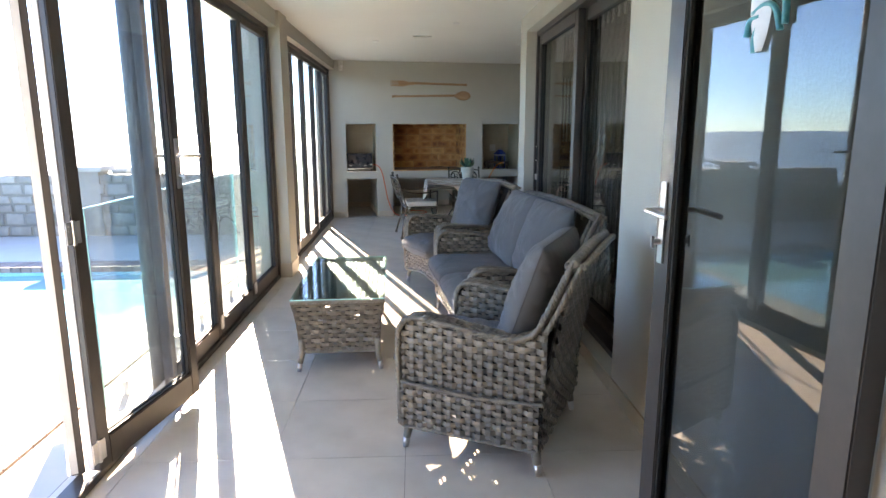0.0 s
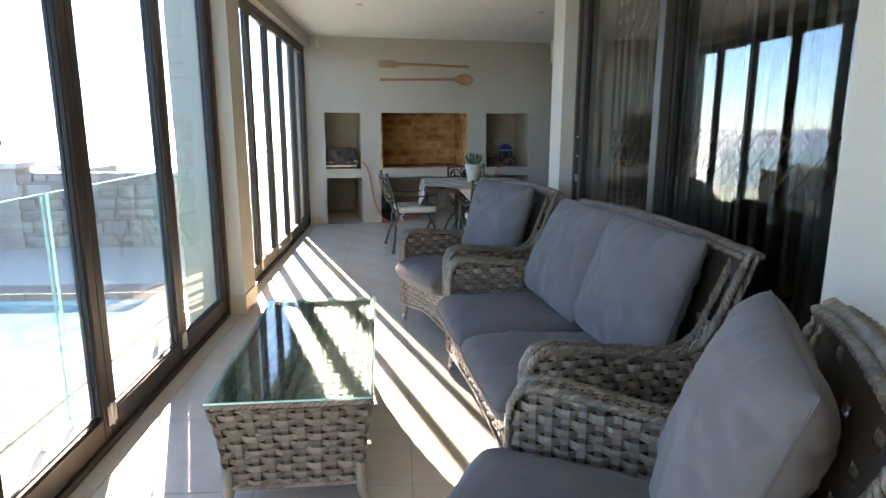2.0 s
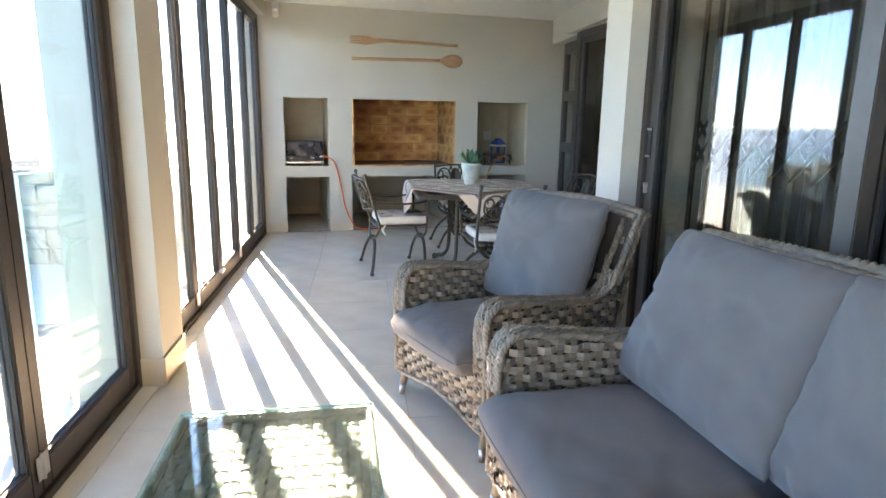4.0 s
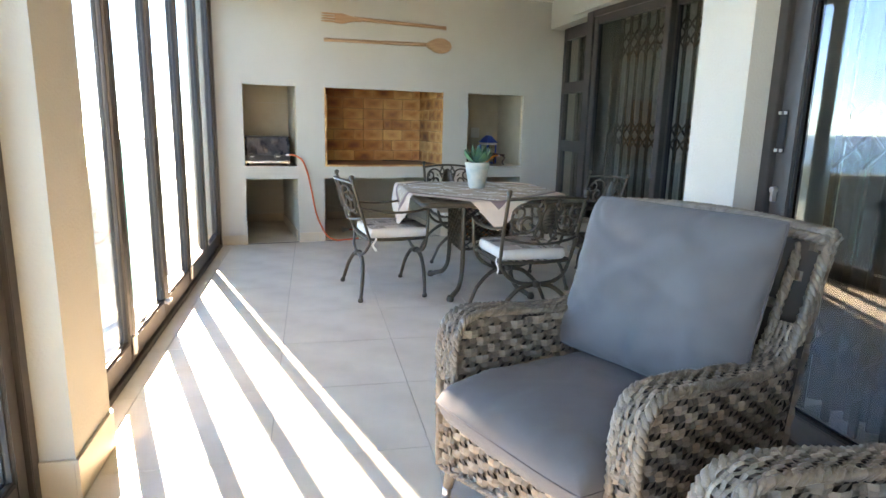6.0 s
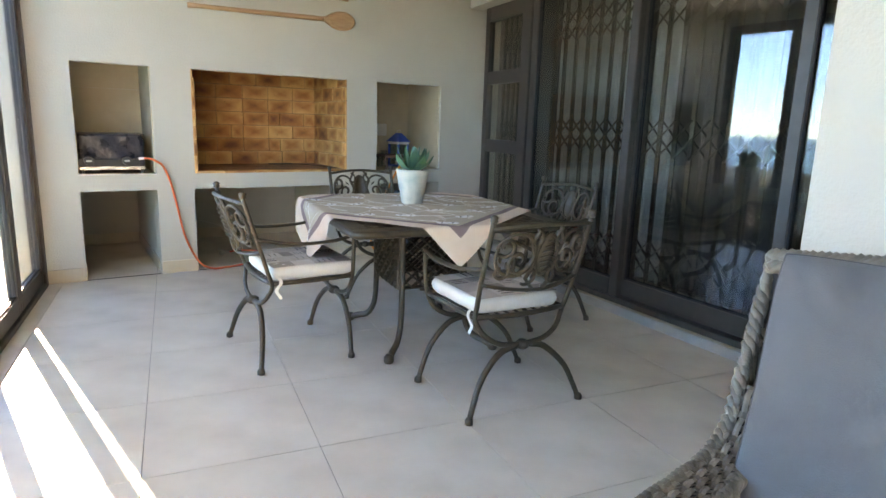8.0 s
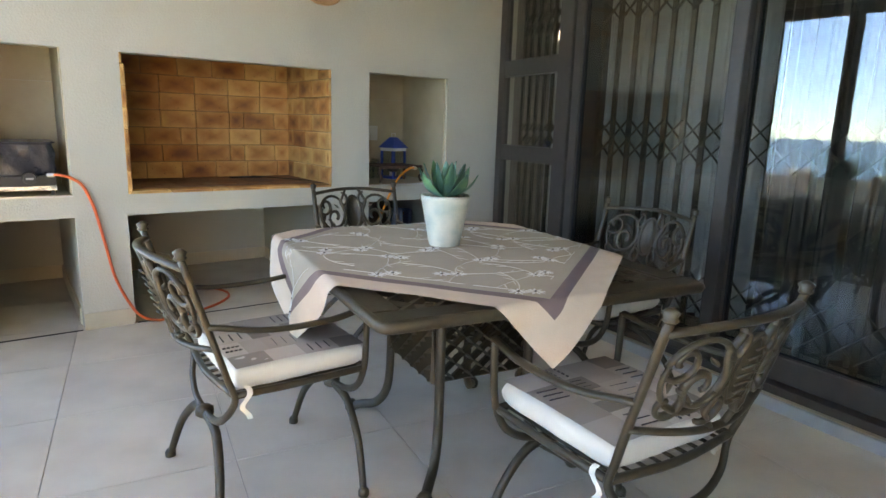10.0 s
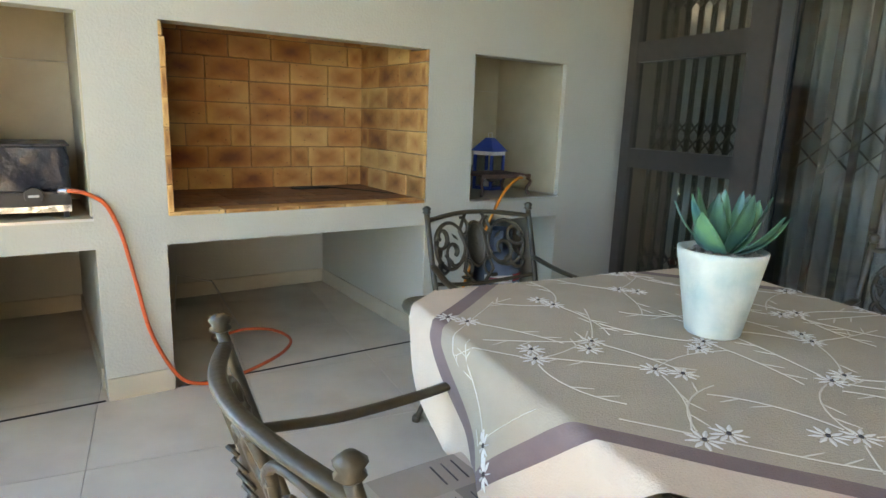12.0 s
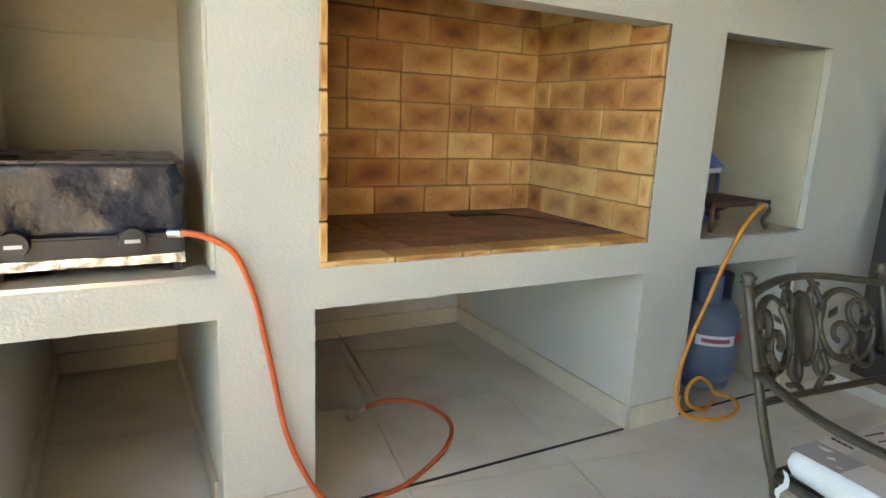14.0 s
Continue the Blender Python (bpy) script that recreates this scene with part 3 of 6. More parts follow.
MORTAR = mat("cladding_mortar", (0.28, 0.25, 0.2), 0.95)
SEA = mat("sea_water", (0.04, 0.14, 0.21), 0.35, color2=(0.065, 0.18, 0.25), scale=0.02, detail=6, bump=0.3, bump_scale=0.35, coarse=0.004, coarse_color=(0.05, 0.15, 0.22))
BUSH = mat("coastal_scrub", (0.07, 0.085, 0.045), 0.95, color2=(0.045, 0.05, 0.03), scale=0.6, detail=8, bump=0.6, bump_scale=4)
gz = -0.07
P0, P1, PN, PS = -4.3, -0.82, -3.35, -9.5
structure("pavement", boxes((-0.50, -0.12, -16, 6, -0.4, gz), (-5.3, -0.5, PN + 0.35, 6, -0.4, gz), (-5.3, -0.5, -16, PS - 0.3, -0.4, gz), (-5.3, P0 - 0.3, PS - 0.3, PN + 0.35, -0.4, gz)), DECK, "pale stone terrace paving in full sun", "pavement")
structure("pool_shell", boxes((P0 - 0.3, P0, PS - 0.3, PN + 0.35, -1.6, gz - 0.06), (P1, -0.5, PS - 0.3, PN + 0.35, -1.6, gz - 0.06), (P0, P1, PS - 0.3, PS, -1.6, gz - 0.06), (P0, P1, PN, PN + 0.35, -1.6, gz - 0.06), (P0, P1, PS, PN, -1.6, -1.5)), POOLTILE, "turquoise plastered swimming pool", "swimming pool")
WATER = mat("pool_water", (0.16, 0.40, 0.46), 0.06, color2=(0.20, 0.46, 0.50), scale=1.5, bump=0.25, bump_scale=2.2)
structure("water", boxes((P0, P1, PS, PN, -0.5, gz - 0.1)), WATER, "rippled turquoise pool water", "water")
bm = bmesh.new()
k = 0
for i in range(int((PN + 0.3 - PS) / 0.115)):
    s = PS + i * 0.115
    add_box(bm, P1 - 0.02, -0.52, s + 0.005, s + 0.11, gz - 0.06, gz + 0.004)
for i in range(int((P1 - P0) / 0.115)):
    d = P0 + i * 0.115
    add_box(bm, d + 0.005, d + 0.11, PN + 0.0, PN + 0.3, gz - 0.06, gz + 0.004)
tagged(structure("coping", bm, COPING, "clay brick pool coping", "coping"), kind="stuff")
# ground below the terrace and sea to the horizon
bm = bmesh.new()
slope = [(-150, -24.0), (-90, -20.5), (-50, -14.5), (-28, -8.0), (-14, -3.2), (-8, -1.3), (-5.6, -0.45), (60, -0.45)]
rows_ = [[bm.verts.new((d, s, max(-24.3, z - 0.4 * max(0, s - 10) + (1.2 * noise.noise(Vector((d * 0.07, s * 0.07, 0))) if d < -8 else 0)))) for d, z in slope] for s in range(-160, 161, 8)]
for a, b in zip(rows_, rows_[1:]):
    for k in range(len(slope) - 1):
        bm.faces.new((a[k], a[k + 1], b[k + 1], b[k]))
structure("ground", bm, BUSH, "scrub-covered slope below the terrace", "ground")
structure("sea", boxes((-4500, 4500, -4500, 4500, -24, -23)), SEA, "blue sea reaching the horizon", "sea")

# parapet walls round the terrace: stone-clad, with capped piers
def parapet(name, x0, x1, y0, y1, top, label):
    return structure(name, boxes((x0, x1, y0, y1, gz, top)), MORTAR, label, "garden wall")


WP = parapet("wall_terrace_north", -5.3, -0.62, -1.15, -0.9, 0.84, "stone-clad terrace parapet wall")
WS = parapet("wall_terrace_sea", -5.5, -5.25, -16, 6, 0.50, "stone-clad sea-side parapet wall")
rnd = random.Random(5)


def clad(parent, axis, face, a0, a1, z0, z1, sgn):
    """Crazy-paved stones as separate pieces over a wall face."""
    z = z0
    row = 0
    while z < z1 - 0.04:
        h = min(rnd.uniform(0.12, 0.2), z1 - z)
        a = a0
        while a < a1 - 0.05:
            w = min(rnd.uniform(0.16, 0.36), a1 - a)
            bm = bmesh.new()
            q = 0.008
            j = [rnd.uniform(0, 0.022) for _ in range(8)]
            t = rnd.uniform(0.015, 0.035)
            poly = [(a + q + j[0], z + q + j[1] * 0.6), (a + w - q - j[2], z + q + j[3] * 0.6), (a + w - q - j[4], z + h - q - j[5] * 0.6), (a + q + j[6], z + h - q - j[7] * 0.6)]
            f0 = [bm.verts.new((u, face, v) if axis == "x" else (face, u, v)) for u, v in poly]
            cx, cz = a + w / 2, z + h / 2
            f1 = [bm.verts.new((cx + (u - cx) * 0.9, face + sgn * t, cz + (v - cz) * 0.9) if axis == "x" else (face + sgn * t, cx + (u - cx) * 0.9, cz + (v - cz) * 0.9)) for u, v in poly]
            bm.faces.new(f1)
            for i in range(4):
                bm.faces.new((f0[i], f0[(i + 1) % 4], f1[(i + 1) % 4], f1[i]))
            bmesh.ops.recalc_face_normals(bm, faces=bm.faces)
            part("stone", bm, STONE, parent)
            a += w
        z += h


clad(WP, "x", -1.15, -5.3, -0.62, gz, 0.84, -1)
clad(WS, "y", -5.25, -9.0, 3.0, gz, 0.50, 1)


def pier(d, s, top):
    p = thing("garden_pier", SIDE @ Matrix.Translation((d, s, 0)), "plastered terrace pier with a projecting cap", "pier", "piers along the parapet")
    part("shaft", boxes((-0.16, 0.16, -0.16, 0.16, gz, top)), STONE, p)
    part("cap", boxes((-0.24, 0.24, -0.24, 0.24, top, top + 0.07)), DECK, p, bevel=0.01)


for s in (-15, -12.6, -10.2, -7.8, -5.4, -3.0, -0.6, 1.8, 4.2):
    pier(-5.38, s, 0.56)
pier(-3.4, -1.02, 0.90)

# frameless glass balustrade
BG = glass("balustrade_glass", (0.88, 0.96, 0.95))
BE = mat("glass_edge", (0.35, 0.75, 0.68), 0.15)
for i in range(5):
    s0 = -7.19 + i * 1.36
    g = thing("glass_balustrade_panel", SIDE @ Matrix.Translation((-0.33, s0, gz)), "frameless clear glass balustrade panel at the pool edge", "glass balustrade", "glass panels along the pool")
    part("pane", boxes((-0.006, 0.006, 0.006, 1.314, 0.02, 1.16)), BG, g).visible_shadow = False
    part("edge", boxes((-0.0062, 0.0062, 0, 0.006, 0.02, 1.16), (-0.0062, 0.0062, 1.314, 1.32, 0.02, 1.16), (-0.0062, 0.0062, 0, 1.32, 1.16, 1.166)), BE, g, "green polished glass edge")
    for y in (0.25, 1.07):
        bm = bmesh.new()
        tube(bm, [(0, y, 0), (0, y, 0.09)], 0.02, 10)
        part("spigot", bm, CHROME, g, "steel floor spigot")

# timber post outside the doors
POST = mat("weathered_dark_timber", (0.055, 0.05, 0.048), 0.5, color2=(0.11, 0.1, 0.095), scale=30, detail=6, spread=0.35, bump=0.5, bump_scale=70, stretch=(1, 1, 0.25))
post = thing("pergola_post", SIDE @ Matrix.Translation((-0.150, -6.83, 0)), "round dark weathered timber post outside the folding doors", "post")
bm = bmesh.new()
lathe(bm, [(0.064, gz), (0.066, 0.8), (0.062, 1.8), (0.064, 3.1)], 20)
part("shaft", bm, POST, post, smooth=True)
part("tag", boxes((0.05, 0.08, -0.05, -0.02, 1.05, 1.16)), mat("yellow_tag", (0.6, 0.42, 0.08), 0.6), post, "small yellow tag")

# ornament stuck to the entrance door's glass
ORN = thing("glass_ornament", DOOR @ pose(-0.012, 0.44, 1.715), "white and teal wavy ornament stuck to the door glass", "ornament")
bm = bmesh.new()
n, prev = 12, None
for i in range(n + 1):
    f = i / n
    w = 0.006 + 0.034 * math.sin(math.pi * min(1, f * 0.9 + 0.02)) ** 0.8
    z = -0.03 + 0.19 * f
    row = [bm.verts.new((x, 0.012 * f + s * w, z)) for x, s in ((0.002, -1), (-0.005, -0.5), (-0.007, 0), (-0.005, 0.5), (0.002, 1))]
    if prev:
        for k in range(4):
            bm.faces.new((prev[k], prev[k + 1], row[k + 1], row[k]))
    prev = row
part("body", bm, mat("white_shell", (0.7, 0.7, 0.7), 0.5, color2=(0.6, 0.61, 0.62), scale=40), ORN, "white body", smooth=True)
TEAL = mat("teal_resin", (0.03, 0.22, 0.26), 0.4, color2=(0.08, 0.36, 0.38), scale=90, bump=0.4)
for pts in (((0.0, 0.03, 0.06), (0.0, -0.02, 0.075), (0.0, -0.055, 0.055), (0.0, -0.075, 0.01)), ((0.0, 0.0, 0.05), (0.0, 0.04, 0.045), (0.0, 0.052, 0.01)), ((0.0, 0.005, 0.04), (0.0, 0.02, 0.0), (0.0, 0.018, -0.03)), ((0.0, -0.02, 0.09), (0.0, -0.05, 0.10), (0.0, -0.085, 0.075), (0.0, -0.09, 0.02))):
    bm = bmesh.new()
    tube(bm, smooth_line(list(pts), 6), 0.009, 8, flat=0.7)
    part("arm", bm, TEAL, ORN, "teal wavy arm", smooth=True)


# ---- woven furniture ----
def weave(bm, point, u0, u1, v0, v1, inside, pu=0.047, pv=0.031, amp=0.0075, backing=None):
    """Flat strips going over and under uprights. point(u, v, h) gives the place at height h over the face."""
    rows = max(1, round((v1 - v0) / pv))
    hv = (v1 - v0) / rows
    nu = max(1, round((u1 - u0) / pu))
    hu = (u1 - u0) / nu
    for r in range(rows):
        vc = v0 + (r + 0.5) * hv
        prev = None
        for k in range(nu * 4 + 1):
            u = u0 + k * hu / 4
            if not inside(u, vc):
                prev = None
                continue
            h = amp * max(-1, min(1, 1.5 * math.cos(math.pi * (u - u0) / hu + (math.pi if r % 2 else 0))))
            w = hv * 0.455 * (0.93 + 0.07 * math.cos(7 * u + r))
            cur = [bm.verts.new(point(u, vc - w, h - 0.0015)), bm.verts.new(point(u, vc, h + 0.0015)), bm.verts.new(point(u, vc + w, h - 0.0015))]
            if prev:
                bm.faces.new((prev[0], cur[0], cur[1], prev[1]))
                bm.faces.new((prev[1], cur[1], cur[2], prev[2]))
            prev = cur
    # near-black sheet behind the strips: shade of the gaps put into colour, blocks light
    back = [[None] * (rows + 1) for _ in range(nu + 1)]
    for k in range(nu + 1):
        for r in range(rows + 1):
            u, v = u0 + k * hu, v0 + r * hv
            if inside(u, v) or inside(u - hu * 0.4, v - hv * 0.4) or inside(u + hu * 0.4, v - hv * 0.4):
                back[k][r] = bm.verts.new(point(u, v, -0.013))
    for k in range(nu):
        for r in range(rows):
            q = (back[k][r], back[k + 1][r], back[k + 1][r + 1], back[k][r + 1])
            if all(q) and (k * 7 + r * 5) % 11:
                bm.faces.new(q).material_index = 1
    half = hu * 0.24
    for k in range(nu + 1):
        u = u0 + k * hu
        prev = None
        for r in range(rows * 2 + 1):
            v = v0 + r * hv / 2
            if not inside(u, v):
                prev = None
                continue
            h = -amp * math.cos(math.pi * k + math.pi * (v - v0) / hv - math.pi / 2) * 0.9
            cur = [bm.verts.new(point(u - half, v, h)), bm.verts.new(point(u + half, v, h))]
            if prev:
                bm.faces.new((prev[0], prev[1], cur[1], cur[0])).material_index = 2
            prev = cur


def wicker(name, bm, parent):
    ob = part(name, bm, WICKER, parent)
    ob.data.materials.append(WICKER_SHADE)
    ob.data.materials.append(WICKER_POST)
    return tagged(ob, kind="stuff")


def rope(bm, pts, r=0.022, turns=14, flat=1.0, strands=3, up=(0, 0, 1)):
    """A plait: strands wound round a line."""
    p = [Vector(q) for q in pts]
    length = [0.0]
    for a, b in zip(p, p[1:]):
        length.append(length[-1] + (b - a).length)
    frames, u = [], None
    for i, q in enumerate(p):
        d = (p[min(i + 1, len(p) - 1)] - p[max(i - 1, 0)]).normalized()
        u = Vector(up) if u is None else u
        s = d.cross(u)
        s = s.normalized() if s.length > 1e-4 else Vector((1, 0, 0))
        u = s.cross(d).normalized()
        frames.append((s, u))
    for k in range(strands):
        line = []
        for i, q in enumerate(p):
            a = 2 * math.pi * (k / strands + turns * length[i])
            line.append(q + r * 0.55 * (math.cos(a) * frames[i][0] + flat * math.sin(a) * frames[i][1]))
        tube(bm, line, r * 0.62, 6)


def line_points(pts, step=0.012):
    s = smooth_line(pts, 10)
    out = [s[0]]
    for q in s[1:]:
        if (q - out[-1]).length >= step:
            out.append(q)
    return out


def cushion(bm, w, l, t, edge=8, crown=0.30, n=22, seed=0, wrinkle=0.006, pucker=0.0, m=None, pleat=0.0, corner=0.045):
    """A stuffed cushion: two crowned faces meeting in a seam."""
    m = m or Matrix.Identity(4)
    grids = []
    for side in (1, -1):
        g = []
        for i in range(n + 1):
            row = []
            for j in range(n + 1):
                u, v = math.sin((i / n - 0.5) * math.pi), math.sin((j / n - 0.5) * math.pi)
                k = max(0.0, (1 - abs(u) ** edge) * (1 - abs(v) ** edge)) ** 0.5
                k *= 1 - crown + crown * (1 - u * u) * (1 - v * v)
                x, y = u * w / 2, v * l / 2
                x *= 1 - pucker * (1 - v * v) * abs(u)
                y *= 1 - pucker * (1 - u * u) * abs(v)
                round_off = 1 - corner * abs(u * v) ** 4
                x, y = x * round_off, y * round_off
                q = Vector((x * 3.1 + seed * 7, y * 3.1, side * 2.0))
                fine = Vector((x * 9 + seed * 3, y * 9 + 5, side * 3.0))
                z = side * t / 2 * k + (noise.noise(q) * wrinkle * 2.0 + noise.noise(fine) * wrinkle + wrinkle * 0.9 * max(0, 1 - abs(noise.noise(fine * 0.6)) * 6)) * min(1, k * 2) * side
                if pleat:
                    rim = max(abs(u), abs(v))
                    along = (y if abs(u) > abs(v) else x) * 26 + 3 * noise.noise(Vector((x * 5, y * 5, seed)))
                    fold = max(0.0, noise.noise(Vector((along, seed * 3.7 + (1.5 if u > v else 0), rim * 1.2)))) * max(0.0, rim - 0.25) ** 1.2
                    crease = 1 - abs(noise.noise(Vector((x * 4.2 + y * 1.5, y * 3.0 - x * 2.2, seed * 2.3)))) * 9
                    z -= side * (pleat * 2.2 * fold + pleat * 0.55 * max(0.0, crease)) * min(1, k * 2)
                row.append((x, y, z))
            g.append(row)
        grids.append(g)
    top = [[bm.verts.new(m @ Vector(c)) for c in row] for row in grids[0]]
    bot = [[top[i][j] if i in (0, n) or j in (0, n) else bm.verts.new(m @ Vector(grids[1][i][j])) for j in range(n + 1)] for i in range(n + 1)]
    for i in range(n):
        for j in range(n):
            bm.faces.new((top[i][j], top[i + 1][j], top[i + 1][j + 1], top[i][j + 1]))
            bm.faces.new((bot[i][j], bot[i][j + 1], bot[i + 1][j + 1], bot[i + 1][j]))


def piping(bm, w, l, m, r=0.004, pucker=0.0):
    pts = []
    n = 12
    for e in range(4):
        for i in range(n):
            a = -math.pi / 2 + math.pi * i / n
            c = math.sin(a)
            u, v = ((c, -1), (1, c), (-c, 1), (-1, -c))[e]
            x = u * w / 2 * (1 - pucker * (1 - v * v) * abs(u))
            y = v * l / 2 * (1 - pucker * (1 - u * u) * abs(v))
            q = 1 - 0.045 * abs(u * v) ** 4
            pts.append(m @ Vector((x * q, y * q, 0)))
    tube(bm, pts, r, 5, closed=True)


SEAM = mat("cushion_seam", (0.085, 0.083, 0.087), 0.95)


def woven_seat(name, m, width, seats, label, category, group="", seed=0):
    """Armchair or sofa facing +x, feet on z = 0."""
    t = thing(name, m, label, category, group)
    fx, bx, hw, aw = 0.35, -0.33, width / 2, 0.085
    top = line_points([(0.345, 0, 0.13), (0.35, 0, 0.33), (0.352, 0, 0.55), (0.335, 0, 0.625), (0.28, 0, 0.662), (0.15, 0, 0.655), (-0.05, 0, 0.63), (-0.2, 0, 0.622), (-0.29, 0, 0.66), (-0.345, 0, 0.76), (-0.395, 0, 0.87), (-0.443, 0, 0.98)])

    def arm_z(x):
        best = 0.64
        for a, b in zip(top, top[1:]):
            if (a.x - x) * (b.x - x) <= 0 and max(a.z, b.z) > 0.6 and abs(a.x - b.x) > 1e-5:
                best = max(best if best > 0.64 else 0, a.z + (b.z - a.z) * (x - a.x) / (b.x - a.x))
        return best

    def back_x(z):
        return bx - max(0.0, z - 0.35) * 0.17

    for sgn in (1, -1):
        arm = tagged(new("arm"), "")
        arm.parent = t
        bm = bmesh.new()
        yo = sgn * (hw - 0.012)
        weave(bm, lambda u, v, h: (u, yo + sgn * h + sgn * (0.008 if v < 0.345 else -0.006), v), back_x(0.13), fx - 0.01, 0.13, 1.0,
              lambda u, v: v < arm_z(u) - 0.008 and u > back_x(v) and u < fx + 0.01 - max(0, v - 0.56) * 0.5)
        wicker("outer_panel", bm, arm)
        bm = bmesh.new()
        yi = sgn * (hw - aw)
        weave(bm, lambda u, v, h: (u, yi - sgn * h, v), -0.30, fx - 0.02, 0.40, 0.68, lambda u, v: v < arm_z(u) - 0.012 and u < fx - max(0, v - 0.56) * 0.6)
        wicker("inner_panel", bm, arm)
        bm = bmesh.new()
        ap = [q for q in top if q.z > 0.45 and q.x > -0.33]
        acc = [0.0]
        for a, b in zip(ap, ap[1:]):
            acc.append(acc[-1] + (b - a).length)

        def over(u, v, h):
            i = 0
            while i < len(acc) - 2 and acc[i + 1] < u:
                i += 1
            f = min(1.0, max(0.0, (u - acc[i]) / (acc[i + 1] - acc[i])))
            q = ap[i].lerp(ap[i + 1], f)
            d = (ap[i + 1] - ap[i]).normalized()
            nrm = Vector((-d.z, 0, d.x)) * -1
            return q + nrm * (h + 0.008) * (1 if nrm.z >= 0 or nrm.x > 0 else -1) + Vector((0, sgn * (hw - aw) + sgn * v, 0))

        weave(bm, over, 0, acc[-1], 0.004, aw - 0.012, lambda u, v: True, pu=0.032, pv=0.0135, amp=0.004)
        wicker("arm_top", bm, arm)
        bm = bmesh.new()
        yf = [sgn * (hw - aw), sgn * (hw - 0.012)]
        weave(bm, lambda u, v, h: (fx + 0.002 + h, u, v), min(yf), max(yf), 0.13, 0.56, lambda u, v: True, pu=0.038)
        wicker("arm_front", bm, arm)
        bm = bmesh.new()
        rope(bm, [q + Vector((0.004, sgn * (hw - 0.010), 0)) for q in top], 0.0155, 17)
        tagged(part("outer_braid", bm, WICKER, arm, smooth=True), kind="stuff")
        bm = bmesh.new()
        rope(bm, [q + Vector((-0.032, sgn * (hw - 0.012), -0.006)) for q in top if q.z > 0.66 and q.x < -0.29], 0.013, 14)
        part("back_side_braid", bm, WICKER, arm, smooth=True)
        bm = bmesh.new()
        rope(bm, [q + Vector((0.0, sgn * (hw - aw), 0)) for q in top if q.z > 0.36], 0.014, 18)
        part("inner_braid", bm, WICKER, arm, smooth=True)
        bm = bmesh.new()
        rope(bm, [(x, sgn * (hw + 0.001), 0.352 - 0.02 * math.sin((x + 0.33) / 0.68 * math.pi)) for x in [0.34 - 0.68 * i / 50 for i in range(51)]], 0.010, 20)
        part("side_braid", bm, WICKER, arm, smooth=True)
    # front apron with a scalloped lower edge
    bm = bmesh.new()
    weave(bm, lambda u, v, h: (fx - 0.006 + h, u, v), -hw + aw, hw - aw, 0.13, 0.345, lambda u, v: v > 0.12 + 0.045 * math.sin((u + hw) / width * math.pi) ** 2)
    wicker("front_panel", bm, t)
    bm = bmesh.new()
    rope(bm, [(fx, -hw + 0.02 + (width - 0.04) * i / 60, 0.125 + 0.045 * math.sin((0.02 + (width - 0.04) * i / 60) / width * math.pi) ** 2) for i in range(61)], 0.011, 18)
    part("lower_braid", bm, WICKER, t, smooth=True)
    for sgn in (1, -1):
        bm = bmesh.new()
        rope(bm, [(x, sgn * (hw - 0.008), 0.128) for x in [0.34 - 0.66 * i / 50 for i in range(51)]], 0.011, 18)
        part("side_lower_braid", bm, WICKER, t, smooth=True)
    # back, gently arched
    def back_top(u):
        return 0.975 + 0.022 * math.cos(u / hw * math.pi / 2)

    bm = bmesh.new()
    weave(bm, lambda u, v, h: (back_x(v) - h, u, v), -hw + 0.01, hw - 0.01, 0.13, 1.05, lambda u, v: v < back_top(u) - 0.01)
    wicker("backrest", bm, t)
    bm = bmesh.new()
    arch = [(-0.445 - 0.012 * math.cos(-math.pi / 2 + math.pi * i / 60), -hw + 0.004 + (width - 0.008) * i / 60, back_top(-hw + width * i / 60)) for i in range(61)]
    rope(bm, arch, 0.021, 19, strands=4)
    tagged(part("top_braid", bm, WICKER, t, smooth=True), kind="stuff")
    bm = bmesh.new()
    rope(bm, [(x + 0.03, y * 0.985, z - 0.012) for x, y, z in arch], 0.015, 18)
    part("inner_top_braid", bm, WICKER, t, smooth=True)
    bm = bmesh.new()
    rope(bm, [(x - 0.038, y * 1.0, z - 0.010) for x, y, z in arch], 0.015, 18)
    part("rear_top_braid", bm, WICKER, t, smooth=True)
    # board under the cushions, in the weave's near-black shade colour
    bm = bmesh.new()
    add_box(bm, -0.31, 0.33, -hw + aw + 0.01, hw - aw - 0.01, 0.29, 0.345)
    part("seat_frame", bm, WICKER_SHADE, t)
    for x in (0.325, -0.30):
        for sgn in (1, -1):
            bm = bmesh.new()
            tube(bm, [(x, sgn * (hw - 0.045), 0.34), (x, sgn * (hw - 0.045), 0.10), (x * 1.03, sgn * (hw - 0.042), 0.052)], [0.021, 0.021, 0.018], 10)
            leg = part("leg", bm, WICKER, t, smooth=True)
            bm = bmesh.new()
            tube(bm, [(x * 1.03, sgn * (hw - 0.042), 0.052), (x * 1.05, sgn * (hw - 0.04), 0.0)], [0.018, 0.014], 12)
            part("foot", bm, CHROME, leg, "polished steel foot", smooth=True)
    inner = width - 2 * aw - 0.01
    w = inner / seats
    for i in range(seats):
        y = -inner / 2 + w * (i + 0.5)
        bm = bmesh.new()
        mm = Matrix.Translation((0.088, y, 0.405)) @ pose(0, 0, 0, 0, -1.5, 0)
        cushion(bm, 0.72, w + 0.004, 0.195, edge=10, crown=0.16, n=48, seed=seed + i, wrinkle=0.005, pucker=0.01, m=mm, pleat=0.009)
        c = part("seat_cushion", bm, FABRIC, t, "charcoal grey box cushion", smooth=True)
        bm = bmesh.new()
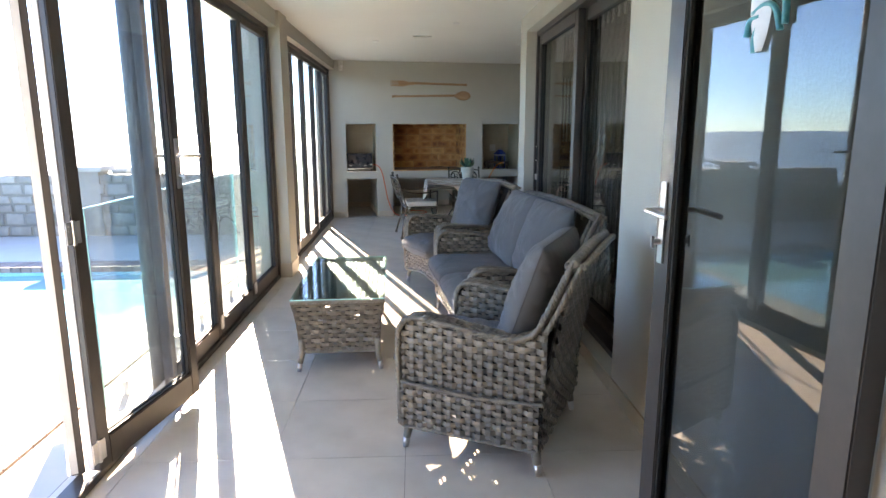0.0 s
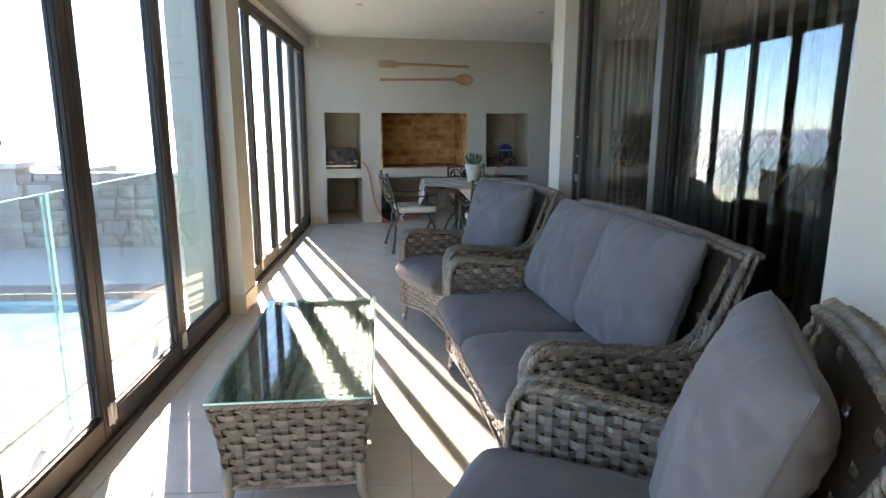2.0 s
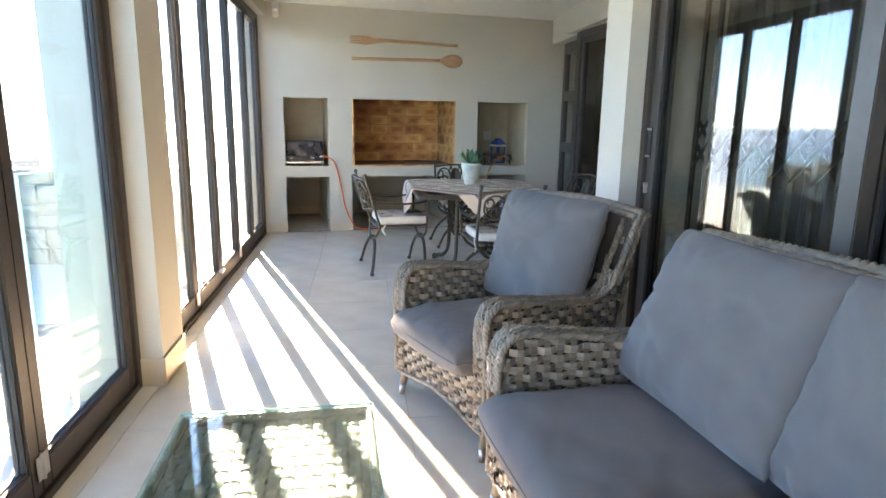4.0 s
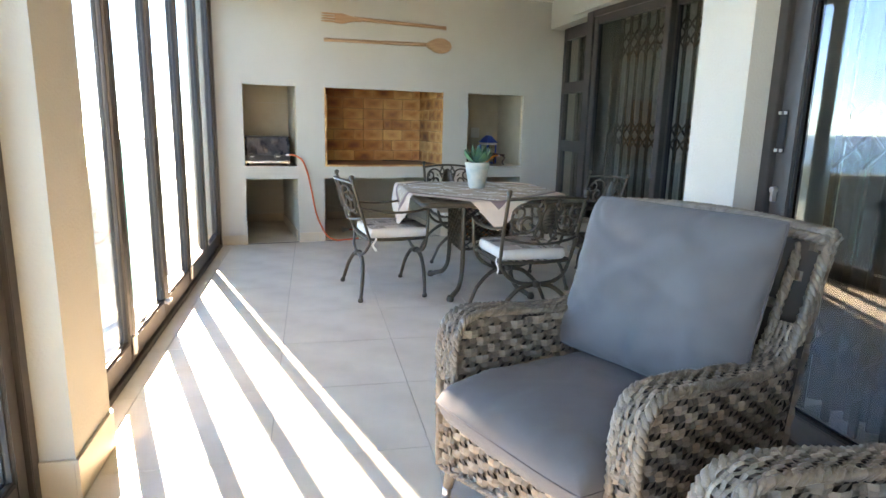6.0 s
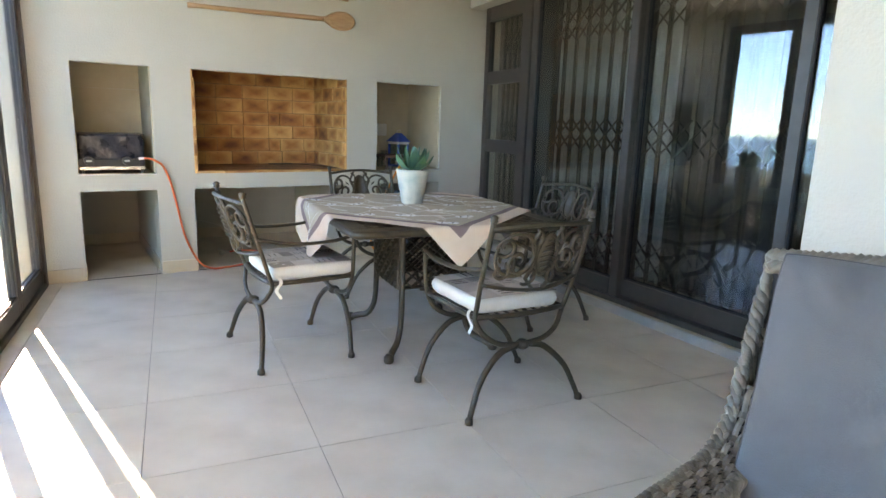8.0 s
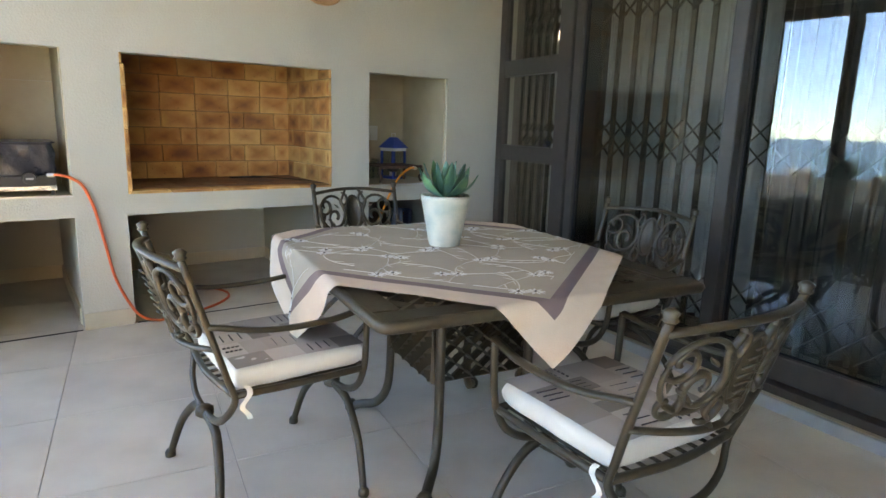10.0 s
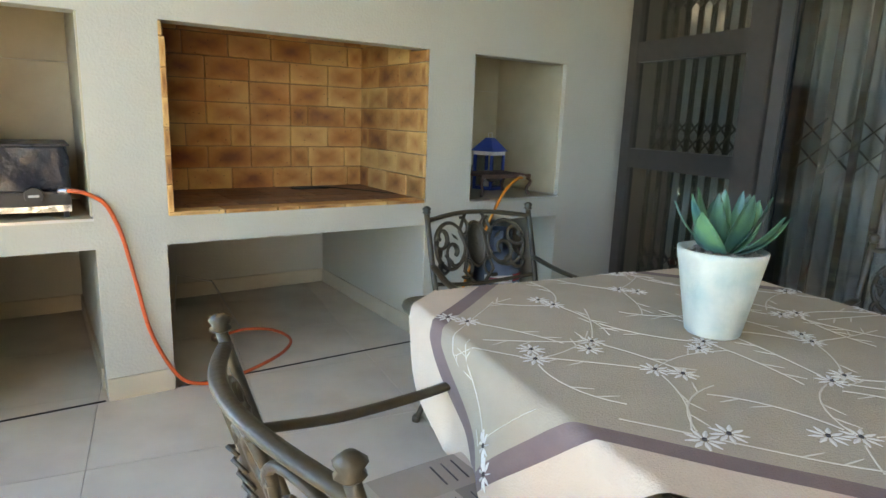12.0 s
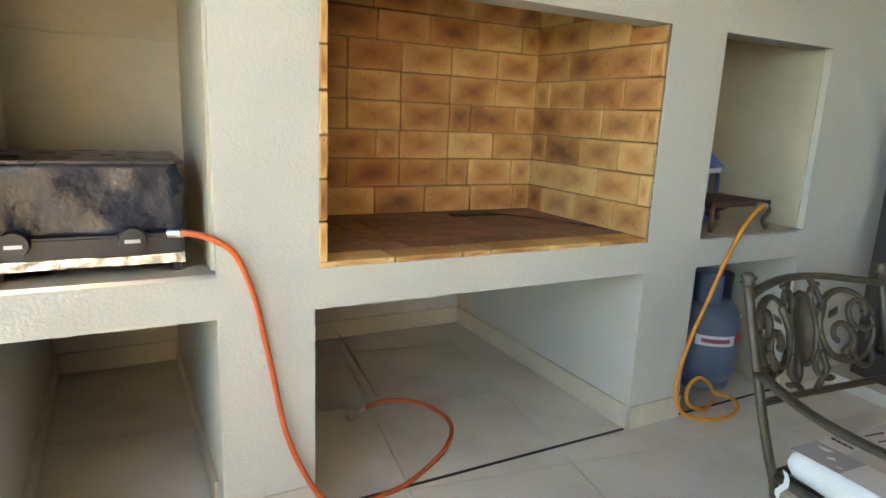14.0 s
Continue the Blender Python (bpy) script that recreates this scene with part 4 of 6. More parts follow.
        piping(bm, 0.72, w + 0.004, mm, 0.0025, 0.01)
        part("piping", bm, SEAM, c)
        bm = bmesh.new()
        mm = pose(-0.215 + 0.01 * math.sin(3 * (seed + i)), y, 0.755, 0, 0, 0) @ pose(0, 0, 0, 0, 69 + 3 * math.sin(seed + 2 * i), 0)
        cushion(bm, 0.57, w + 0.055 if seats > 1 else w + 0.075, 0.23, edge=5, crown=0.28, n=52, seed=seed + i + 9, wrinkle=0.006, pucker=0.045, m=mm, pleat=0.014)
        c = part("back_cushion", bm, FABRIC, t, "plump charcoal grey back cushion", smooth=True)
        bm = bmesh.new()
        piping(bm, 0.572, w + 0.057 if seats > 1 else w + 0.077, mm, 0.0025, 0.045)
        part("piping", bm, SEAM, c)
    return t


def fit_pose(d, s, deg):
    return SIDE @ pose(d, s, 0, 0, 0, deg)


woven_seat("armchair", fit_pose(1.835, -7.60, 154), 0.79, 1, "grey-brown woven rattan armchair with charcoal cushions beside the cream wall", "armchair", "lounge armchairs", 1)
woven_seat("armchair", fit_pose(1.81, -4.685, 203), 0.80, 1, "grey-brown woven rattan armchair with charcoal cushions between sofa and dining set", "armchair", "lounge armchairs", 2)
woven_seat("sofa", fit_pose(2.036, -6.135, 186), 1.525, 2, "two-seat grey-brown woven rattan sofa with charcoal cushions", "sofa", "", 5)


def woven_table(m, w, l):
    t = thing("coffee_table", m, "low woven rattan coffee table with a clear glass top", "coffee table")
    tw, tl, bw, bl = w / 2 - 0.008, l / 2 - 0.008, w / 2 - 0.042, l / 2 - 0.048

    def flare(z):
        k = (z - 0.12) / 0.33
        return k ** 2.2

    for sgn in (1, -1):
        bm = bmesh.new()
        weave(bm, lambda u, v, h: (sgn * (bw + (tw - bw) * flare(v) + h), u * (bl + (tl - bl) * flare(v)), v), -1, 1, 0.12, 0.455, lambda u, v: True, pu=0.052 / bl)
        wicker("long_panel", bm, t)
        bm = bmesh.new()
        weave(bm, lambda u, v, h: (u * (bw + (tw - bw) * flare(v)), sgn * (bl + (tl - bl) * flare(v) + h), v), -1, 1, 0.12, 0.455, lambda u, v: True, pu=0.052 / bw)
        wicker("end_panel", bm, t)
    bm = bmesh.new()
    for z, a, b, r in ((0.458, tw, tl, 0.013), (0.122, bw, bl, 0.010)):
        for sgn in (1, -1):
            rope(bm, [(sgn * a, -b + 2 * b * i / 70, z) for i in range(71)], r, 16)
            rope(bm, [(-a + 2 * a * i / 40, sgn * b, z) for i in range(41)], r, 16)
    part("edge_braid", bm, WICKER, t, smooth=True)
    bm = bmesh.new()
    weave(bm, lambda u, v, h: (v, u, 0.448 + h * 0.5), -tl, tl, -tw, tw, lambda u, v: True, pu=0.052, pv=0.035)
    wicker("woven_top", bm, t)
    part("glass_top", boxes((-w / 2 - 0.004, w / 2 + 0.004, -l / 2 - 0.004, l / 2 + 0.004, 0.472, 0.479)), TABLE_GLASS, t, "clear greenish glass top").visible_shadow = False
    part("glass_edge", boxes((-w / 2 - 0.0045, w / 2 + 0.0045, -l / 2 - 0.0055, -l / 2 - 0.0042, 0.472, 0.479), (-w / 2 - 0.0045, w / 2 + 0.0045, l / 2 + 0.0042, l / 2 + 0.0055, 0.472, 0.479), (w / 2 + 0.0042, w / 2 + 0.0055, -l / 2, l / 2, 0.472, 0.479)), BE, t, "green polished glass edge")
    for sx in (1, -1):
        for sy in (1, -1):
            bm = bmesh.new()
            tube(bm, [(sx * (bw - 0.004), sy * (bl - 0.004), 0.2), (sx * (bw - 0.004), sy * (bl - 0.004), 0.1), (sx * (bw + 0.008), sy * (bl + 0.008), 0.05)], [0.02, 0.02, 0.017], 10)
            leg = part("leg", bm, WICKER, t, smooth=True)
            bm = bmesh.new()
            tube(bm, [(sx * (bw + 0.008), sy * (bl + 0.008), 0.05), (sx * (bw + 0.016), sy * (bl + 0.016), 0)], [0.0175, 0.014], 12)
            part("foot", bm, CHROME, leg, "polished steel foot", smooth=True)
    return t


woven_table(SIDE @ pose(0.925, -6.20, 0, 0, 0, 2.0), 0.57, 1.26)

# ---- dining set ----
PAD_EDGE = mat("off_white_canvas", (0.62, 0.59, 0.52), 0.95, color2=(0.56, 0.53, 0.47), scale=20, bump=0.15, bump_scale=300)
PRINT = mat("patchwork_print", (0.34, 0.295, 0.26), 0.95, color2=(0.40, 0.355, 0.32), scale=5, obj=0.0, bump=0.12, bump_scale=300, island=0.5)
INK = mat("dark_print", (0.05, 0.045, 0.05), 0.95)


def arc(c, r, a0, a1, n=14, plane="yz", k=1.0):
    out = []
    for i in range(n + 1):
        a = radians(a0 + (a1 - a0) * i / n)
        y, z = c[0] + r * math.cos(a), c[1] + r * k * math.sin(a)
        out.append((y, z))
    return out


def spiral(cy, cz, r0, r1, a0, turns, n=26):
    return [(cy + (r0 + (r1 - r0) * i / n) * math.cos(radians(a0) + 2 * math.pi * turns * i / n), cz + (r0 + (r1 - r0) * i / n) * math.sin(radians(a0) + 2 * math.pi * turns * i / n)) for i in range(n + 1)]


def dining_chair():
    """Cast chair facing +x."""
    t = thing("dining_chair", Matrix.Identity(4), "bronze cast-iron armchair with scrollwork back and patchwork seat pad", "dining chair", "chairs round the dining table")

    def lean(z):
        return -0.16 - max(0, z - 0.42) * 0.30 - max(0, 0.42 - z) * 0.25

    for x0, top_z, nm in ((-0.19, 0.868, "back_frame"), (0.265, 0.64, "front_frame")):
        bm = bmesh.new()
        for sgn in (1, -1):
            upper = [(0.265, top_z), (0.262, 0.62), (0.255, 0.5), (0.245, 0.42), (0.20, 0.352), (0.12, 0.31), (0.0, 0.297)]
            if nm == "front_frame":
                upper = [(0.275, 0.655), (0.268, 0.5), (0.25, 0.42), (0.205, 0.355), (0.12, 0.312), (0.0, 0.299)]
            pts = smooth_line([(lean(z) if x0 < 0 else x0, sgn * y, z) for y, z in upper], 6)
            tube(bm, pts, 0.013, 8, flat=0.8)
            xf = 0.235 if x0 > 0 else -0.245
            leg = smooth_line([(x0, sgn * 0.03, 0.297), (x0, sgn * 0.13, 0.268), (x0 + (xf - x0) * 0.4, sgn * 0.235, 0.175), (x0 + (xf - x0) * 0.8, sgn * 0.292, 0.065), (xf, sgn * 0.312, 0.012)], 6)
            tube(bm, leg, [0.016 - 0.004 * i / len(leg) for i in range(len(leg))], 8)
            lathe(bm, [(0.010, 0.0), (0.019, 0.004), (0.019, 0.022), (0.012, 0.032)], 10, (xf, sgn * 0.314, 0))
            if nm == "back_frame":
                lathe(bm, [(0.012, 0), (0.019, 0.006), (0.014, 0.012), (0.02, 0.022), (0.008, 0.032)], 10, (lean(0.868), sgn * 0.265, 0.864))
        lathe(bm, [(0.018, -0.02), (0.03, -0.01), (0.03, 0.01), (0.018, 0.02)], 12, (x0, 0, 0.297))
        part(nm, bm, IRON, t, smooth=True)
    bm = bmesh.new()
    for sgn in (1, -1):
        arm = smooth_line([(lean(0.66), sgn * 0.262, 0.665), (-0.06, sgn * 0.285, 0.635), (0.13, sgn * 0.29, 0.635), (0.265, sgn * 0.277, 0.655)], 8)
        bm = bmesh.new()
        tube(bm, arm, 0.0165, 8, flat=0.55)
        part("armrest", bm, IRON, t, smooth=True)
    bm = bmesh.new()
    for sgn in (1, -1):
        tube(bm, smooth_line([(-0.16, sgn * 0.245, 0.435), (0.05, sgn * 0.25, 0.432), (0.265, sgn * 0.252, 0.435)], 4), 0.012, 6)
    for x in (-0.16, 0.265):
        tube(bm, smooth_line([(x, -0.25, 0.435), (x + (0.02 if x > 0 else -0.02), 0, 0.432), (x, 0.25, 0.435)], 4), 0.012, 6)
    for i in range(-4, 5):
        tube(bm, [(-0.17, i * 0.052, 0.43), (0.27, i * 0.052, 0.43)], 0.006, 4)
    part("seat_frame", bm, IRON, t, smooth=True)
    # scrollwork back, bowed backwards
    def bp(y, z, off=0.0):
        return (lean(z) - 0.06 * math.cos(y / 0.285 * math.pi / 2) + off, y * 0.94, z)

    bm = bmesh.new()
    tube(bm, [bp(-0.28 + 0.56 * i / 18, 0.838 + 0.018 * math.cos((-0.28 + 0.56 * i / 18) / 0.28 * math.pi / 2)) for i in range(19)], 0.014, 8, flat=0.7)
    part("top_rail", bm, IRON, t, smooth=True)
    bm = bmesh.new()
    tube(bm, [bp(-0.28 + 0.56 * i / 18, 0.595 - 0.03 * math.cos((-0.28 + 0.56 * i / 18) / 0.28 * math.pi / 2)) for i in range(19)], 0.012, 8, flat=0.7)
    part("lower_rail", bm, IRON, t, smooth=True)
    bm = bmesh.new()
    for sgn in (1, -1):
        for cy, cz, r0, r1, a0, turns in ((0.155, 0.725, 0.095, 0.088, 20, 1.0), (0.135, 0.70, 0.062, 0.014, 200, 1.1), (0.205, 0.765, 0.05, 0.012, -40, -1.0), (0.21, 0.655, 0.045, 0.012, 120, 0.9), (0.075, 0.79, 0.045, 0.02, 90, 0.6), (0.07, 0.64, 0.05, 0.022, -60, -0.6)):
            bm = bmesh.new()
            tube(bm, [bp(sgn * y, z) for y, z in spiral(cy, cz, r0, r1, a0, turns)], 0.0105, 6, flat=0.7)
            part("scroll", bm, IRON, t, smooth=True)
        bm = bmesh.new()
        tube(bm, [bp(sgn * y, z) for y, z in ((0.03, 0.57), (0.08, 0.62), (0.05, 0.70), (0.09, 0.78), (0.04, 0.86))], 0.009, 6)
        for cy, cz, a in ((0.15, 0.66, 60), (0.17, 0.74, 110), (0.22, 0.71, 80), (0.12, 0.76, 40)):
            tube(bm, [bp(sgn * (cy + q * math.cos(radians(a))), cz + q * math.sin(radians(a))) for q in (-0.022, 0, 0.022)], [0.003, 0.012, 0.003], 6, flat=0.5)
        part("scroll_stem", bm, IRON, t, smooth=True)
    bm = bmesh.new()
    vs = []
    rings = []
    for k in range(5):
        f = k / 4
        rings.append([bm.verts.new(bp(0.048 * f * math.cos(a), 0.725 + 0.085 * f * math.sin(a), -0.018 * (1 - f * f))) for a in [i * math.pi / 10 for i in range(20)]] if k else None)
    c = bm.verts.new(bp(0, 0.725, -0.018))
    for i in range(20):
        bm.faces.new((c, rings[1][i], rings[1][(i + 1) % 20]))
        for k in range(1, 4):
            bm.faces.new((rings[k][i], rings[k + 1][i], rings[k + 1][(i + 1) % 20], rings[k][(i + 1) % 20]))
    tube(bm, [bp(0.052 * math.cos(a), 0.725 + 0.09 * math.sin(a)) for a in [i * math.pi / 10 for i in range(20)]], 0.008, 6, closed=True)
    for i in range(-3, 4):
        tube(bm, [bp(-0.04 * math.cos(i * 0.4), 0.725 + i * 0.022 - 0.01, -0.014), bp(0, 0.725 + i * 0.022, -0.022), bp(0.04 * math.cos(i * 0.4), 0.725 + i * 0.022 - 0.01, -0.014)], 0.004, 4)
    part("medallion", bm, IRON, t, smooth=True)
    # seat pad
    bm = bmesh.new()
    cushion(bm, 0.455, 0.465, 0.074, edge=26, crown=0.08, n=18, wrinkle=0.003, m=Matrix.Translation((0.068, 0, 0.474)))
    pad = part("seat_pad", bm, PAD_EDGE, t, "off-white canvas seat pad with patchwork print", smooth=True)
    rnd = random.Random(11)
    bm, ink = bmesh.new(), bmesh.new()
    y = -0.225
    while y < 0.21:
        h = min(rnd.uniform(0.07, 0.13), 0.225 - y)
        x = -0.215
        while x < 0.2:
            w = min(rnd.uniform(0.06, 0.16), 0.215 - x)
            n = 3
            g = [[bm.verts.new((x + w * i / n, y + h * j / n, 0.4925 - 0.004 * ((x + w * i / n) / 0.22) ** 2 - 0.004 * ((y + h * j / n) / 0.23) ** 2)) for j in range(n + 1)] for i in range(n + 1)]
            for i in range(n):
                for j in range(n):
                    bm.faces.new((g[i][j], g[i + 1][j], g[i + 1][j + 1], g[i][j + 1]))
            kind = rnd.random()
            if kind < 0.3:
                for i in range(3):
                    q = x + w * (0.25 + 0.25 * i)
                    tube(ink, [(q, y + h * 0.2, 0.491), (q + 0.004, y + h * 0.8, 0.491)], 0.0024, 4)
            elif kind < 0.5:
                for i in range(4):
                    for j in range(2):
                        cx, cy = x + w * (0.2 + 0.2 * i), y + h * (0.35 + 0.3 * j)
                        tube(ink, [(cx - 0.005, cy, 0.491), (cx + 0.005, cy, 0.491)], 0.0035, 4)
            x += w
        y += h
    for piece in (bm, ink):
        for v in piece.verts:
            v.co = (v.co.x + 0.068, v.co.y * 1.0, v.co.z + 0.0245)
    part("print", bm, PRINT, pad, "taupe and grey patchwork print", smooth=True)
    tagged(part("print_mark", ink, INK, pad), kind="stuff")
    bm = bmesh.new()
    for sgn in (1, -1):
        n, prev = 8, None
        for i in range(n + 1):
            x, z = -0.13 + 0.012 * math.sin(i), 0.465 - 0.014 * i
            cur = [bm.verts.new((x - 0.008, sgn * (0.252 + 0.006 * math.sin(i * 0.7)), z)), bm.verts.new((x + 0.008, sgn * (0.256 + 0.006 * math.sin(i * 0.7)), z))]
            if prev:
                bm.faces.new((prev[0], prev[1], cur[1], cur[0]))
            prev = cur
        part("strap", bm, PAD_EDGE, pad, "off-white fastening strap")
        bm = bmesh.new()
    bm.free()
    return t


first = dining_chair()
WIDER = Matrix.Diagonal((1, 0.97, 1.0, 1))
first.matrix_basis = fit_pose(1.446, -1.772, 9) @ WIDER
for d, s, a in ((2.26, -2.655, 95), (2.265, -0.70, -86), (3.05, -1.655, 189)):
    copy_thing(first, fit_pose(d, s, a) @ WIDER)

TC = (2.195, -1.79)
HX, HY = 0.567, 0.66


def dining_table(m):
    t = thing("dining_table", m, "bronze cast-metal dining table with pierced top and curved legs", "dining table")
    bm = bmesh.new()
    n = 9
    qx, qy = 2 * (HX - 0.09) / n, 2 * (HY - 0.09) / (n + 2)
    for i in range(n):
        for j in range(n + 2):
            cx, cy = -HX + 0.09 + qx * (i + 0.5), -HY + 0.09 + qy * (j + 0.5)
            for sx, sy in ((1, 1), (1, -1)):
                a, b = Vector((cx - qx / 2 * sx, cy - qy / 2 * sy, 0.712)), Vector((cx + qx / 2 * sx, cy + qy / 2 * sy, 0.712))
                tube(bm, [a, b], 0.021, 4, flat=0.3)
    tagged(part("lattice_top", bm, IRON, t), kind="stuff")
    bm = boxes((-HX, HX, -HY, -HY + 0.09, 0.70, 0.722), (-HX, HX, HY - 0.09, HY, 0.70, 0.722), (-HX, -HX + 0.09, -HY + 0.09, HY - 0.09, 0.70, 0.722), (HX - 0.09, HX, -HY + 0.09, HY - 0.09, 0.70, 0.722))
    part("top_border", bm, IRON, t, bevel=0.006)
    bm = bmesh.new()
    ring = []
    for cx, cy, a0 in ((HX - 0.03, HY - 0.03, 0), (-HX + 0.03, HY - 0.03, 90), (-HX + 0.03, -HY + 0.03, 180), (HX - 0.03, -HY + 0.03, 270)):
        for i in range(5):
            a = radians(a0 + i * 22.5)
            ring.append((cx + 0.03 * math.cos(a), cy + 0.03 * math.sin(a), 0.706))
    tube(bm, ring, 0.017, 8, closed=True)
    part("rim", bm, IRON, t, smooth=True)
    for k in range(4):
        r = Matrix.Rotation(k * math.pi / 2, 4, "Z")
        bm = bmesh.new()
        L = smooth_line([(0.20, 0.20, 0.69), (0.205, 0.205, 0.5), (0.205, 0.205, 0.28), (0.215, 0.215, 0.14), (0.25, 0.25, 0.065), (0.30, 0.30, 0.04), (0.335, 0.335, 0.02)], 6)
        tube(bm, [r @ Vector(p) for p in L], 0.019, 8)
        for v in bm.verts:
            v.co = (v.co.x * 0.9, v.co.y * 1.12, v.co.z)
        at = r @ Vector((0.34, 0.34, 0))
        at = Vector((at.x * 0.9, at.y * 1.12, 0))
        lathe(bm, [(0.022, 0), (0.027, 0.008), (0.027, 0.03), (0.016, 0.045)], 12, tuple(at))
        part("leg", bm, IRON, t, smooth=True)
        bm = bmesh.new()
        for i in range(5):
            for j in range(6):
                cx, cz = -0.15 + 0.075 * i, 0.36 + 0.06 * j
                for sx in (1, -1):
                    tube(bm, [r @ Vector((0.19, cx - 0.0375, cz - 0.03 * sx)), r @ Vector((0.19, cx + 0.0375, cz + 0.03 * sx))], 0.022, 4, flat=0.25)
        rail = [r @ Vector((0.19, y, z)) for y, z in ((-0.19, 0.33), (0.19, 0.33), (0.19, 0.69), (-0.19, 0.69))]
        tube(bm, rail, 0.014, 4, closed=True)
        tagged(part("pierced_panel", bm, IRON, t), kind="stuff")
    return t


dining_table(SIDE @ pose(TC[0], TC[1], 0) @ Matrix.Diagonal((1, 1, 1.043, 1)))

# tablecloth: a square laid cornerwise, its corners hanging over the edges
CLOTH = mat("taupe_tablecloth", (0.37, 0.32, 0.25), 0.92, color2=(0.33, 0.285, 0.22), scale=14, bump=0.2, bump_scale=220, coarse=3, coarse_color=(0.39, 0.335, 0.265))
BAND = mat("mauve_cloth_band", (0.19, 0.135, 0.13), 0.9, color2=(0.165, 0.115, 0.115), scale=20, bump=0.15, bump_scale=220)
HEM = mat("cream_cloth_border", (0.58, 0.46, 0.36), 0.9, color2=(0.52, 0.41, 0.32), scale=14, bump=0.2, bump_scale=220)
THREAD = mat("white_embroidery", (0.68, 0.67, 0.64), 0.85)
CL = 0.70


def cloth_place(u, v, lift=0.0):
    a = radians(42.5)
    x, y = -0.03 + u * math.cos(a) - v * math.sin(a), 0.125 + u * math.sin(a) + v * math.cos(a)
    drop = 0.0
    ox, oy = max(0, abs(x) - HX - 0.012), max(0, abs(y) - HY - 0.012)
    for k, o, half, other in (("x", ox, HX, y), ("y", oy, HY, x)):
        if o > 0:
            fall = min(o, 0.275)
            rest = o - fall
            out = half + 0.014 + min(fall, 0.03) * 0.5 + 0.032 * min(1, fall * 5) * math.sin(other * 14 + 1.3) + fall * 0.07 + rest * (0.75 if x > 0 else 0.3)
            drop += fall + rest * 0.12
            if k == "x":
                x = math.copysign(out, x)
            else:
                y = math.copysign(out, y)
    z = 0.7335 - drop + 0.0025 * noise.noise(Vector((x * 5, y * 5, 0))) + lift
    return Vector((x, y, z))


cloth = thing("tablecloth", SIDE @ pose(TC[0], TC[1], 0.0315, 0, 0, 0), "taupe embroidered tablecloth with mauve band on the dining table", "tablecloth")
N = 100
cells = {"field": bmesh.new(), "band": bmesh.new(), "border": bmesh.new()}
caches = {k: {} for k in cells}
for i in range(N):
    for j in range(N):
        c = max(abs((i + 0.5) / N * 2 - 1), abs((j + 0.5) / N * 2 - 1))
        key = "field" if c < 0.80 else "band" if c < 0.86 else "border"
        bmc, cache = cells[key], caches[key]
        vv = []
        for a, b in ((i, j), (i + 1, j), (i + 1, j + 1), (i, j + 1)):
            if (a, b) not in cache:
                cache[(a, b)] = bmc.verts.new(cloth_place((a / N * 2 - 1) * CL, (b / N * 2 - 1) * CL))
            vv.append(cache[(a, b)])
        bmc.faces.new(vv)
for key, m_ in (("field", CLOTH), ("band", BAND), ("border", HEM)):
    part(key, cells[key], m_, cloth, {"field": "taupe cloth centre", "band": "mauve woven band", "border": "cream outer border"}[key], smooth=True)
rnd = random.Random(4)
sprig, flower, centre = bmesh.new(), bmesh.new(), bmesh.new()
F = CL * 0.74
spots = [(-0.48 + 0.24 * a + (0.12 if b % 2 else 0) - 0.05, -0.46 + 0.23 * b) for a in range(5) for b in range(5)]
known = [(-0.174, 0.523), (-0.332, 0.317), (-0.275, 0.09), (0.0615, 0.368)]
spots = known + [p for p in spots if all(math.hypot(p[0] - q[0], p[1] - q[1]) > 0.17 for q in known)]
for fu, fv in spots:
    a0 = rnd.uniform(0, 6.28)
    for pair in (0, 1):
        cu, cv = fu + 0.052 * pair * math.cos(a0), fv + 0.052 * pair * math.sin(a0)
        for k in range(9):
            a = a0 + k * 2 * math.pi / 9
            tube(flower, [cloth_place(cu + q * math.cos(a), cv + q * math.sin(a), 0.0012) for q in (0.007, 0.018, 0.031)], [0.0018, 0.0046, 0.0016], 4, flat=0.35)
        tube(centre, [cloth_place(cu - 0.004, cv, 0.0022), cloth_place(cu + 0.004, cv, 0.0022)], 0.004, 6, flat=0.4)
    for k in range(3):
        a = a0 + 1.2 + k * 2.0
        pts, r, cu, cv = [], 0.0, fu, fv
        bend = rnd.uniform(-1.2, 1.2)
        for i in range(9):
            cu, cv = max(-F, min(F, cu + 0.027 * math.cos(a))), max(-F, min(F, cv + 0.027 * math.sin(a)))
            a += bend * 0.13
            pts.append(cloth_place(cu, cv, 0.001))
            if i in (4, 6):
                e = [cloth_place(max(-F, min(F, cu + q * math.cos(a + 0.7))), max(-F, min(F, cv + q * math.sin(a + 0.7))), 0.001) for q in (0, 0.02, 0.045)]
                tube(sprig, e, [0.0016, 0.0026, 0.001], 4, flat=0.5)
        tube(sprig, pts, 0.002, 4, flat=0.6)
part("embroidery", sprig, mat("embroidery_stem", (0.60, 0.56, 0.48), 0.9), cloth, "pale embroidered stems")
tagged(part("flower", flower, THREAD, cloth, "white embroidered flowers"), kind="stuff")
tagged(part("flower_centre", centre, INK, cloth, "dark flower centres"), kind="stuff")
